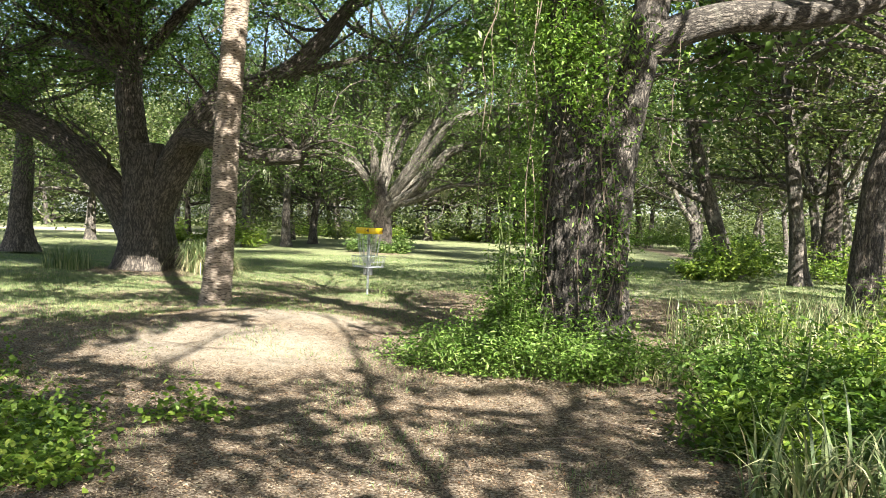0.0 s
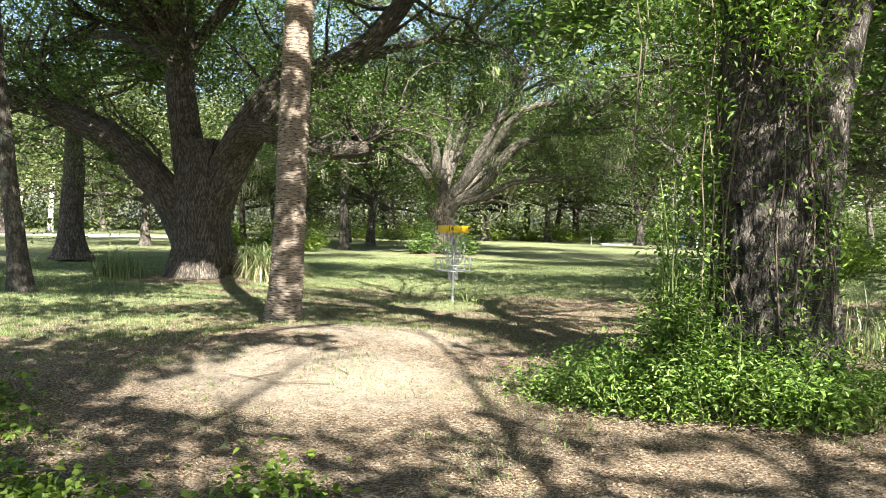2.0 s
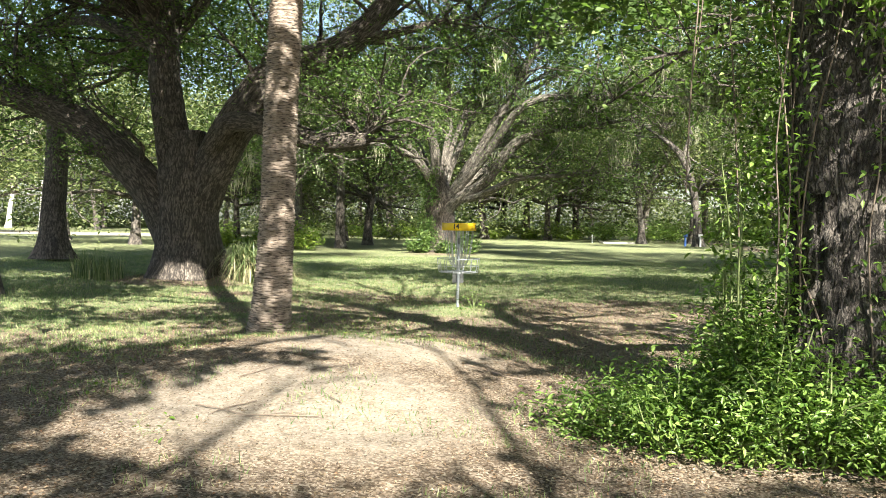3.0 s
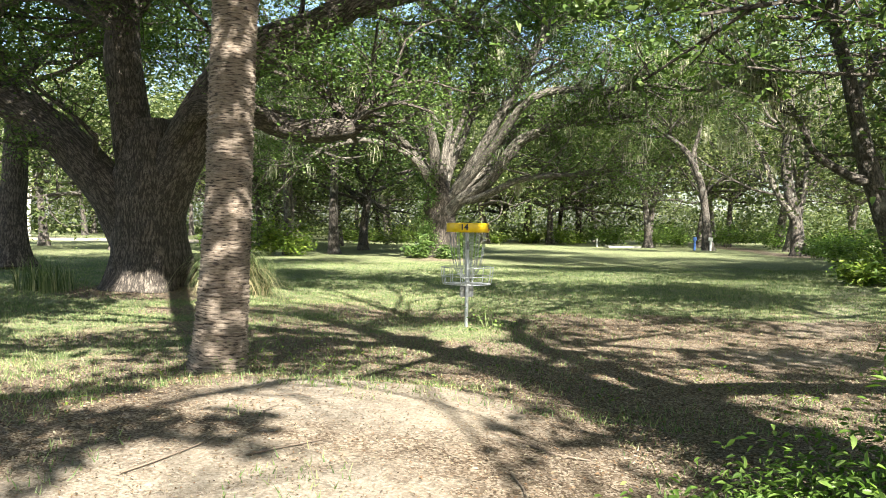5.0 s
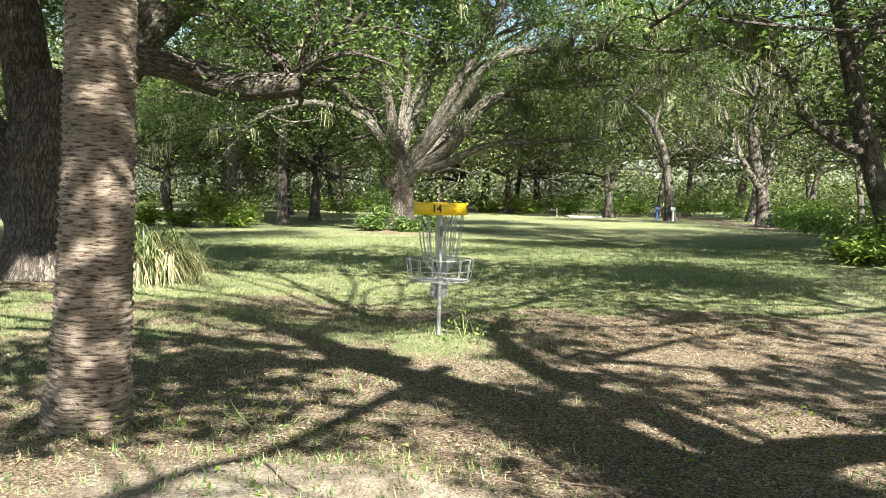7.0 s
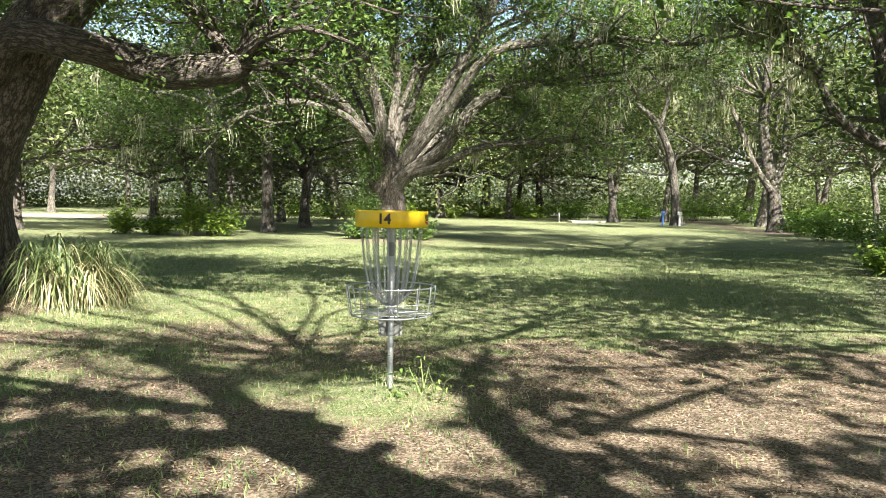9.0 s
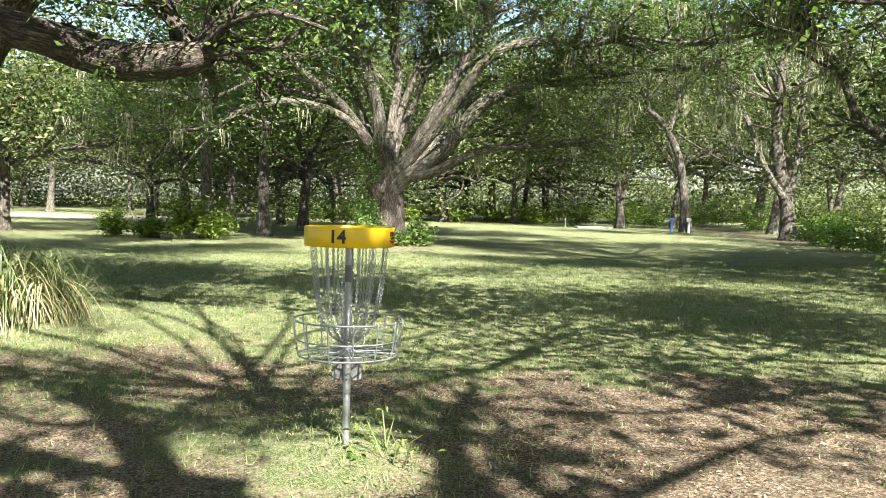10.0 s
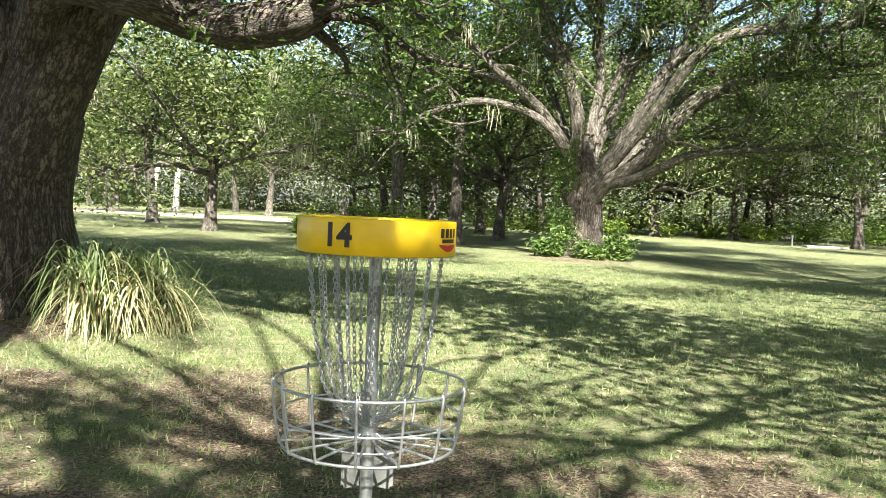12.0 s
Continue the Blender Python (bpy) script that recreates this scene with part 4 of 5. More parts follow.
tree("slim_oak", (11.04, 76.0, -0.1), [(11.04, 76.0, -0.1), (10.91, 76.0, 1.93), (10.63, 76.0, 4.09), (10.52, 76.0, 6.68), (10.58, 76.0, 9.25), (10.38, 76.0, 11.81)], (0.34, 0.26, 0.22, 0.2, 0.15, 0.08),
     [([(10.64, 75.8, 4.09), (9.95, 75.8, 5.71), (8.98, 75.8, 6.85), (7.67, 75.8, 7.69)], (0.14, 0.12, 0.1, 0.04))],
     "slim grey oak standing in the rough grass", 18, BARK_FAR, BARK_PALE, LEAF_FAR, kids=7, kid_len=2.2, twigs=3, twig_len=1.5, per_twig=40, size=0.2, spread=0.5, moss=30, moss_long=1.2, sides=12, step=0.3, lo=0.4,
     high=crown_limbs(np.random.default_rng(16), (10.58, 76.0, 9.25), 10, 7.5, 0.0, 0.9, 0.1), high_size=0.21, high_per=36)

# oaks added behind and beside the path, mostly unseen, to cast its shade
for q, (x, y, ln) in enumerate([(11.3, 3.2, 6.5), (4.2, -4.6, 7.6), (-6.0, -4.5, 5.5), (12.5, 7.5, 6.0), (12.0, 19.0, 11.0), (-11.0, 7.0, 6.0), (12.9, 24.3, 11.5), (15.0, 33.0, 11.5), (-15.0, 29.0, 8.0), (-2.6, -1.6, 6.5)]):
    b = (x, y, 0.0)
    tree("shade_oak", b, [b, (x, y, 1.5), (x + 0.1, y, 3.2), (x, y, 5.0)], (0.45, 0.38, 0.34, 0.2),
         crown_limbs(np.random.default_rng(30 + q), (x, y, 4.8), 15, ln, 0.14, 0.8, 0.085), "broad oak with a spreading leafy crown, added to shade the path", 40 + q,
         BARK_OAK, kids=8, kid_len=2.2, twigs=3, twig_len=1.2, per_twig=(14 if y > 15 else 12 if q == 1 else 32 if q == 9 else 15), size=0.165 if y > 15 else 0.25, spread=0.4, twig_wood=False, sides=14, step=0.3, lo=0.3, group="oaks round the path")

# ---- the wood in the distance ----
far_kinds = []
for q, (label, bark, h, n, ln, lean) in enumerate([
        ("far oak with a forked dark trunk and grey-green crown", BARK_FAR, 4.2, 11, 8.5, 0.5),
        ("far oak with pale twisted limbs and hanging moss", BARK_PALE, 3.4, 11, 8.5, -0.5),
        ("far slender tree with a bare straight trunk", BARK_FAR, 6.5, 10, 7.5, 0.1),
        ("far low-branched oak with dense dark foliage", BARK_FAR, 2.6, 12, 8.0, 0.3)]):
    g = np.random.default_rng(60 + q)
    top = (lean, 0.1, h)
    far_kinds.append(tree("woodland_tree", (0, 0, 0), [(0, 0, -0.1), (lean * 0.3, 0, h * 0.4), top, (lean * 1.4, 0.2, h + 1.2)], (0.3, 0.23, 0.19, 0.1),
                          crown_limbs(g, (lean * 0.9, 0.1, h * 0.9), n, ln, 0.05, 1.1, 0.13), label, 70 + q, bark, bark, LEAF_FAR, kids=6, kid_len=2.5, twigs=3,
                          twig_len=1.6, per_twig=(28, 24, 36, 50)[q], size=0.25, spread=0.7, moss=25 if q == 1 else 0, sides=10, step=0.5, flare=0.35, lo=0.3, twig_wood=False,
                          group="trees of the distant wood"))
spots = [(-12.3, 64, 3, 1.0), (-15.5, 56, 0, 0.9), (-19, 60, 3, 1.0), (-9.3, 47, 2, 0.9), (-36, 82, 1, 1.2), (-30, 90, 0, 1.1), (-22, 84, 3, 1.1), (-15, 87, 0, 1.1),
         (16, 80, 0, 1.2), (23, 50, 1, 1.0), (25, 63, 0, 1.0), (20, 69, 1, 1.0), (13, 88, 1, 1.2), (5, 97, 0, 1.2), (-1, 100, 3, 1.3),
         (-7, 95, 0, 1.2), (20, 86, 0, 1.2), (27, 76, 1, 1.1), (20, 42, 1, 0.95), (15.5, 35, 1, 0.9), (25, 36, 0, 1.0), (19, 28, 1, 0.9), (-20, 46, 3, 1.0), (-27, 52, 0, 1.0),
         (-30, 44, 1, 1.0), (-43, 70, 3, 1.1), (-45, 92, 0, 1.2), (-56, 86, 1, 1.2), (-24, 100, 3, 1.3), (-38, 104, 0, 1.3),
         (-52, 108, 3, 1.3), (-16, 108, 3, 1.3), (10, 106, 0, 1.3), (22, 100, 1, 1.3), (33, 90, 0, 1.2), 
         (1.5, 90, 0, 1.7), (3.5, 84, 3, 1.3), (-2.5, 82, 3, 1.3), (-19, 76, 3, 1.4), (-11, 80, 3, 1.4), (24, 84, 1, 1.4), (30, 70, 1, 1.3), (7, 93, 3, 1.5), (-6.5, 88, 0, 1.5), (-9, 54, 3, 1.0), (-62, 74, 0, 1.2), (-66, 96, 3, 1.3)]
g = np.random.default_rng(90)
used = set()
for x, y, kind, s in spots:
    m = pose(x, y, -0.07, 0, 0, float(g.uniform(0, 360))) @ Matrix.Scale(s * float(g.uniform(0.92, 1.08)), 4)
    if kind in used:
        copy_thing(far_kinds[kind], m)
    else:
        used.add(kind)
        far_kinds[kind].matrix_basis = m
for x, y, lean in ((-45.5, 82, 0.3), (-55, 92, 0.9)):
    b = (x, y, -0.07)
    tree("pale_trunk_tree", b, [b, (x + lean * 0.3, y, 2.5), (x + lean, y, 6), (x + lean * 1.3, y, 9)], (0.3, 0.24, 0.2, 0.1),
         crown_limbs(np.random.default_rng(int(-x)), (x + lean, y, 6.5), 6, 3.5, 0, 0.9, 0.1), "slim whitish trunk in the sunny clearing", int(-x), BARK_WHITE, leaf=LEAF_FAR,
         kids=7, per_twig=20, size=0.22, sides=10, step=0.5, twigs=3)

# closed wall of foliage beyond the trees, all round, with the canopy of the wood before it
g = np.random.default_rng(95)
n = 100000
az = np.where(g.uniform(size=n) < 0.8, g.uniform(0.2 * np.pi, 0.8 * np.pi, n), g.uniform(0, 2 * np.pi, n))
rad = g.uniform(108, 128, n) - 12 * np.abs(g.normal(size=n)) * 0.3
zz = 27 * g.uniform(0, 1, n) ** 1.8 * (0.75 + 0.3 * vnoise(np.cos(az) * 14, np.sin(az) * 14)) * (1 - 0.6 * smooth(0.85, 0.95, az) * smooth(1.36, 1.26, az))
wall = np.stack([-5 + rad * np.cos(az), 20 + rad * np.sin(az), zz], -1)
n = 120000
az, rad = g.uniform(0.5, 2.7, n), g.uniform(104, 116, n)
brush = np.stack([-5 + rad * np.cos(az), 20 + rad * np.sin(az), (7.5 - 3.5 * smooth(1.4, 1.25, az)) * g.uniform(0, 1, n)], -1)
n = 90000
az, rad = g.uniform(1.12, 2.6, n), np.sqrt(g.uniform(66 ** 2, 112 ** 2, n))
cx, cy = -5 + rad * np.cos(az), 20 + rad * np.sin(az)
lump = vnoise(cx * 0.16, cy * 0.16, 1.0)
cz = 10.5 + 2.6 * lump + 2.2 * vnoise(cx * 0.45, cy * 0.45, 2.0) + np.abs(g.normal(size=n)) * 2.2
keep = (lump > -0.55) & ~((cx < -27) & (cy < 92))
roof = np.stack([cx, cy, cz], -1)[keep]
V, F = leaf_faces(np.concatenate([wall, roof]), 0.5, 0.6, 0.1, 0.6, g)
V2, F2 = leaf_faces(brush, 0.33, 0.6, 0.1, 0.6, g)
V, F = np.concatenate([V, V2]), np.concatenate([F, F2 + len(V)])
far = new("backdrop", mesh_of("backdrop", V, F))
far.data.materials.append(LEAF_FAR)
tagged(far, "dense grey-green wood closing the view all round", "woodland", kind="stuff")


# ---- shrubs, vines and grass ----
def shrub(name, x, y, rx, ry, h, leaves, size, mat, label, seed, group="", narrow=0.42, stems=24):
    """Woody stems from the ground with leaves massed toward their ends."""
    g = np.random.default_rng(seed)
    z = float(height(x, y))
    ob = thing(name, (x, y, z), label, "shrub", group)
    st, tips = Geo(), []
    for _ in range(stems):
        a, r = g.uniform(0, 2 * np.pi), math.sqrt(g.uniform(0.02, 1))
        foot = np.array([math.cos(a) * r * rx * 0.45, math.sin(a) * r * ry * 0.45, -0.02])
        top = np.array([math.cos(a) * r * rx * g.uniform(0.8, 1.3), math.sin(a) * r * ry * g.uniform(0.8, 1.3), h * g.uniform(0.25, 1.35) * (1 - 0.45 * r)])
        mid = (foot + top) / 2 + np.array([0, 0, 0.15 * h]) + g.normal(size=3) * 0.06
        tube(st, [foot, mid, top], (0.012 * min(1.0, h / 0.7), 0.004 * min(1.0, h / 0.7)), 4, 0.3)
        if stems <= 8:
            part("stem", st.mesh("stem"), STEM, ob)
            st = Geo()
        tips.append((np.array([foot, mid, top]), 0))
    if stems > 8:
        tagged(part("branchwork", st.mesh("branchwork"), STEM, ob), kind="stuff")
    pts = []
    for line, _ in tips:
        c = curve_points(line, (1, 1), 0.05)[0]
        c = c[len(c) // 4:]
        q = c[g.integers(0, len(c), leaves // stems)]
        pts.append(q + g.normal(size=q.shape) * np.array([0.16 * rx + 0.05, 0.16 * ry + 0.05, 0.09]))
    pts = np.concatenate(pts)
    pts[:, 2] = np.maximum(pts[:, 2], 0.02)
    V, F = (broad_leaves if y < 20 else leaf_faces)(pts, size, 0.45, 0.05, narrow, g)
    tagged(part("foliage", mesh_of("foliage", V, F), mat, ob), kind="stuff")
    return ob


def tuft(name, x, y, r, n, h, w, arch, mat, label, seed, group="", segs=5, dry=0, droop=0.0):
    g = np.random.default_rng(seed)
    z = float(height(x, y))
    ob = thing(name, (x, y, z), label, "grass", group)
    a, q = g.uniform(0, 2 * np.pi, n), r * np.sqrt(g.uniform(0, 1, n))
    V, F = blades(g, np.stack([np.cos(a) * q, np.sin(a) * q, np.full(n, -0.02)], -1), h, w, arch, segs, droop)
    tagged(part("green_grass", mesh_of("green_grass", V, F), mat, ob), kind="stuff")
    if dry:
        a, q = g.uniform(0, 2 * np.pi, dry), r * np.sqrt(g.uniform(0, 1, dry))
        V, F = blades(g, np.stack([np.cos(a) * q, np.sin(a) * q, np.full(dry, -0.02)], -1), h * 0.8, w, arch * 1.1, segs, droop * 1.3)
        tagged(part("dry_grass", mesh_of("dry_grass", V, F), GRASS_DRY, ob, "straw-coloured dead blades"), kind="stuff")
    return ob


# undergrowth at the foot of the vine-covered oak
for q, (x, y, rx, ry, h, n) in enumerate([(0.55, 8.75, 0.55, 0.5, 0.5, 1500), (1.1, 8.45, 0.6, 0.45, 0.7, 2000), (0.95, 8.95, 0.4, 0.35, 1.1, 1500), (1.75, 8.2, 0.6, 0.4, 0.5, 1700),
                                          (0.05, 9.1, 0.5, 0.45, 0.35, 900), (0.95, 9.15, 0.3, 0.3, 1.9, 1500), (2.45, 8.5, 0.5, 0.45, 0.45, 900), (1.4, 10.1, 0.6, 0.5, 0.5, 800), (0.5, 9.6, 0.5, 0.5, 0.45, 900)]):
    shrub("bush", x, y, rx, ry, h, n * 7 // 4, 0.052, LEAF_BRIGHT, "low bright green leafy bush at the foot of the oak", 200 + q, "undergrowth by the oak", 0.36)
# bushes on the bank beside the path
for q, (x, y, rx, ry, h, n) in enumerate([(3.0, 6.3, 0.8, 0.7, 0.75, 2600), (2.5, 5.5, 0.5, 0.5, 0.55, 1300), (3.9, 6.9, 0.8, 0.8, 0.7, 2200), (3.6, 5.2, 0.7, 0.6, 0.6, 1700), (4.7, 5.7, 0.9, 0.8, 0.8, 2200),
                                          (5.2, 8.0, 1.0, 0.9, 0.7, 1800), (3.2, 8.2, 0.5, 0.5, 0.5, 900), (6.4, 10, 1.0, 1.0, 0.9, 1600), (4.2, 10.3, 0.8, 0.8, 0.6, 1200), (7.8, 12, 1.2, 1.2, 1.3, 1800)]):
    shrub("bush", x, y, rx, ry, h, n * 7 // 4, 0.065, LEAF_SHRUB if q % 3 else LEAF_BRIGHT, "dense green broad-leaved bush on the bank", 230 + q, "bushes on the bank", 0.5)
for q, (x, y, r, n, h) in enumerate([(2.35, 4.5, 0.32, 110, 0.75), (2.9, 4.4, 0.35, 120, 0.85), (3.3, 4.0, 0.4, 130, 0.95), (2.8, 3.6, 0.4, 110, 0.8), (4.0, 8.8, 0.8, 260, 0.9), (5.2, 9.8, 1.0, 320, 1.0),
                                     (4.3, 11.8, 0.9, 300, 1.0), (6.2, 12.6, 1.1, 320, 1.1), (3.4, 9.6, 0.5, 160, 0.7), (6.2, 7.8, 0.9, 240, 1.0)]):
    tuft("tall_grass", x, y, r, n, h, 0.022 if y < 5 else 0.014, 0.75, GRASS_LONG, "tall arching green grass on the bank", 260 + q, "tall grass on the bank", dry=n // 5)
# trailing creeper on the shady ground
for q, (x, y, r, n) in enumerate([(-2.6, 5.2, 0.55, 520), (-3.3, 5.9, 0.6, 560), (-2.1, 4.6, 0.4, 300), (-4.0, 6.8, 0.7, 520), (-3.2, 4.6, 0.5, 380), (-1.7, 6.1, 0.35, 120), (-4.6, 8.0, 0.6, 300)]):
    shrub("ground_creeper", x, y, r, r, 0.09, n * 3, 0.05, LEAF_SHRUB, "low trailing creeper with broad green leaves", 300 + q, "creepers on the shady ground", 0.75, 16)
# weeds by the palm and along the worn ground
g = np.random.default_rng(330)
for q, (x, y, r, h, n) in enumerate([(-3.3, 12.95, 0.22, 0.22, 60), (-2.95, 13.15, 0.28, 0.25, 80), (-2.4, 13.2, 0.35, 0.3, 110), (-2.0, 12.9, 0.25, 0.2, 60), (-3.9, 12.9, 0.25, 0.15, 70), (-1.6, 12.5, 0.2, 0.15, 40),
                                     (-3.7, 11.2, 0.2, 0.15, 36), (-2.9, 8.2, 0.2, 0.14, 40), (-3.6, 9.2, 0.3, 0.2, 70), (-1.1, 16.45, 0.28, 0.42, 70), (-0.2, 12.6, 0.22, 0.12, 50), (-0.9, 14.0, 0.25, 0.12, 60),
                                     (0.9, 13.2, 0.4, 0.14, 130), (1.4, 12.9, 0.3, 0.12, 90), (-4.6, 10.6, 0.3, 0.2, 60), (-2.2, 11.6, 0.18, 0.12, 30), (0.2, 9.9, 0.2, 0.12, 36), (-3.1, 6.9, 0.2, 0.16, 40)]):
    shrub("weed", x, y, r, r, h * 0.8, n // 2 if q != 9 else 70, 0.042 if q != 9 else 0.05, LEAF_BRIGHT if q == 9 else LEAF_SHRUB, "small green weed growing out of the leaf litter", 340 + q, "weeds on the worn ground", 0.36, 8)
# clump of pampas-like grass by the oak and reeds on its other side
tuft("grass_clump", -6.2, 21.6, 0.5, 460, 1.75, 0.032, 0.62, GRASS_LONG, "large drooping grass clump with pale straw blades", 370, segs=9, dry=420, droop=0.5)
tuft("grass_clump", -5.75, 21.8, 0.32, 200, 0.95, 0.018, 0.9, GRASS_LONG, "smaller drooping grass clump turning to straw", 371, segs=7, dry=160)
for q, (x, y) in enumerate([(-9.7, 21.3), (-9.2, 20.9), (-10.2, 21.6)]):
    tuft("reed_tuft", x, y, 0.3, 70, 0.8, 0.02, 0.45, GRASS_LONG, "dark upright blades beside the oak's foot", 375 + q, "reed tufts by the oak")
# shrubs about the further trees and along the wood's edge
for q, (x, y, r, h) in enumerate([(-4.4, 40.5, 0.5, 0.9), (-3.1, 40.3, 0.45, 0.5), (-2.3, 40.7, 0.55, 0.9), (-11.5, 42.8, 0.8, 2.0), (-10.2, 42.9, 0.9, 1.6), (-12.8, 43.3, 0.7, 1.0),
                                  (-14.4, 43.8, 0.6, 1.2), (8.6, 28.8, 0.8, 1.0), (9.4, 28.2, 0.9, 1.5), (9.9, 29.4, 1.0, 1.4), (11, 31, 1.2, 1.5), (12.4, 33.5, 1.3, 1.6), (13.2, 37, 1.4, 1.7), (14, 41, 1.4, 1.6), (15, 46, 1.5, 1.7),
                                  (16, 51, 1.5, 1.2), (18.5, 57, 1.4, 1.3), (20, 61, 1.6, 1.8), (5, 82, 1.8, 1.6), (8.5, 80, 1.8, 2.0), (11.8, 79, 1.8, 2.4), (14.5, 80, 1.8, 2.6), (18, 80, 2.0, 2.6), (21.5, 76, 2.0, 2.4),
                                  (24, 70, 2.0, 2.2), (2, 86, 1.6, 1.2), (-1.5, 84, 1.4, 1.2), (-9, 70, 1.8, 1.6), (-13, 74, 2, 1.6), (-6, 78, 1.8, 1.6), (-17.5, 66, 1.6, 1.2), (4, 90, 2.2, 2.8), (9, 92, 2.4, 3), (-4, 92, 2.2, 2.6),
                                  (15, 92, 2.4, 3), (0, 94, 2.2, 2.8), (-10, 96, 2.4, 3), (22, 88, 2.4, 3), (12.4, 24.5, 1.2, 1.5), (13.5, 29, 1.4, 1.6)]):
    shrub("thicket", x, y, r, r * 0.8, h, 1100, 0.11 + 0.0016 * y, LEAF_OAK if q < 3 else LEAF_BRIGHT if y > 78 and 6 < x < 24 or y > 30 and 12 < x < 22 else LEAF_SHRUB, "rough green thicket beneath the trees", 400 + q, "thickets at the wood's edge", 0.4, 20)

tuft("dry_grass_tuft", 1.95, 8.75, 0.35, 60, 0.5, 0.012, 0.9, GRASS_LONG, "tangle of dry stalks at the oak's foot", 380, dry=160)
tuft("dry_grass_tuft", 2.5, 8.3, 0.4, 40, 0.4, 0.012, 0.9, GRASS_LONG, "low dry stalks beside the oak", 381, dry=140)

# climbing vines on the two oaks
def climber(name, cx, cy, rad, z0, z1, n, size, mat, label, seed, a0, a1, hang=0.12):
    g = np.random.default_rng(seed)
    ob = thing(name, (cx, cy, z0), label, "vine")
    st = Geo()
    cl = []
    for _ in range(7):
        a = g.uniform(a0, a1)
        line = []
        for z in np.linspace(z0, g.uniform(z0 + 0.6 * (z1 - z0), z1), 7):
            a += g.normal() * 0.16
            rr = rad(z) + 0.02
            line.append((math.cos(a) * rr, math.sin(a) * rr, z - z0))
        tube(st, line, (0.009, 0.004), 5, 0.15)
        cl.append(curve_points(line, (1, 1), 0.05)[0])
    part("vine_stem", st.mesh("vine_stem"), TWIG, ob)
    pts = []
    for _ in range(n // 22):
        c = cl[g.integers(0, len(cl))]
        o = c[g.integers(0, len(c))]
        out = np.array([o[0], o[1], 0]) / (math.hypot(o[0], o[1]) + 1e-6)
        q = o + out * np.abs(g.normal(size=(22, 1))) * hang + g.normal(size=(22, 3)) * np.array([0.11, 0.11, 0.13])
        pts.append(q)
    V, F = (broad_leaves if cy < 20 else leaf_faces)(np.concatenate(pts), size, 0.7, 0.35, 0.4, g)
    tagged(part("foliage", mesh_of("foliage", V, F), mat, ob), kind="stuff")


climber("climbing_vine", 1.79, 9.32, lambda z: 0.5, 0.0, 4.4, 4400, 0.062, LEAF_BRIGHT, "bright leafy vine climbing the furrowed oak trunk", 500, 2.7, 3.5, 0.2)
climber("climbing_vine", 1.8, 9.3, lambda z: 0.5, 2.75, 3.9, 2000, 0.062, LEAF_BRIGHT, "leafy clump of vine hanging from the oak's fork", 501, 3.8, 5.0, 0.2)
climber("climbing_vine", 1.66, 9.38, lambda z: 0.36, 3.2, 5.6, 3600, 0.066, LEAF_BRIGHT, "leafy vine curtain wrapped round the upper oak limb", 504, 2.4, 4.8, 0.14)
climber("climbing_vine", 1.79, 9.32, lambda z: 0.49, 0.0, 2.9, 2200, 0.058, LEAF_BRIGHT, "thin vine with small leaves over the furrowed bark", 502, 4.0, 5.6, 0.07)


def hanging_vine(x, y, top, low, seed):
    """One limp stem that dangles from the boughs, with leaves in loose sprays."""
    g = np.random.default_rng(seed)
    ob = thing("hanging_vine", (x, y, low), "thin vine with small leaves dangling from the oak's boughs", "vine", "vines dangling by the oak")
    zs = np.linspace(top, low, 9)
    line = np.stack([x + np.cumsum(g.normal(size=9) * 0.045), y + np.cumsum(g.normal(size=9) * 0.045), zs], -1)
    st = Geo()
    tube(st, line, (0.008, 0.005), 5, 0.1)
    part("vine_stem", st.mesh("vine_stem", (x, y, low)), TWIG, ob)
    c = curve_points(line, (1, 1), 0.04)[0]
    at = c[g.integers(0, len(c), 16)]
    pts = np.repeat(at, 9, 0) + g.normal(size=(144, 3)) * np.array([0.06, 0.06, 0.08])
    V, F = broad_leaves(pts - np.array([x, y, low]), 0.055, 0.7, 0.35, 0.38, g)
    tagged(part("foliage", mesh_of("foliage", V, F), LEAF_BRIGHT, ob), kind="stuff")


for q, (x, y, top, low) in enumerate([(1.12, 9.1, 4.9, 0.9), (0.98, 9.3, 5.2, 0.7), (0.8, 9.2, 5.3, 1.6), (1.25, 8.95, 4.4, 1.2), (0.62, 9.4, 5.6, 2.4), (2.75, 9.0, 3.7, 2.1)]):
    hanging_vine(x, y, top, low, 520 + q)
climber("climbing_vine", -3.65, 42.0, lambda z: 0.8 - 0.04 * z, 0.0, 4.6, 2600, 0.12, LEAF_OAK, "green vine mantling the trunk of the fan-limbed oak", 503, 2.5, 5.0, 0.2)

# lawn blades, thinning into the litter
g = np.random.default_rng(600)
n = 460000
y = 11.5 + 26 * g.uniform(0, 1, n) ** 1.7
x = -1 + (y * 0.42 + 3.5) * g.uniform(-1, 1, n)
keep = g.uniform(size=n) < (1 - 0.88 * litter_cover(x, y)) * (1 - 0.75 * sand_cover(x, y)) * (0.55 + 0.45 * vnoise(x * 1.7, y * 1.7))
x, y = x[keep], y[keep]
extra = 16000
ex, ey = g.uniform(-5.5, 3, extra), g.uniform(4.5, 13, extra)
ek = vnoise(ex * 1.6, ey * 1.6, 9.0) > 0.25
x, y = np.concatenate([x, ex[ek]]), np.concatenate([y, ey[ek]])
n = len(x)
root = on_ground(x, y, -0.004)
az = g.uniform(0, 2 * np.pi, n)
w = np.stack([np.cos(az), np.sin(az), np.zeros(n)], -1) * (0.0035 + 0.00012 * y)[:, None]
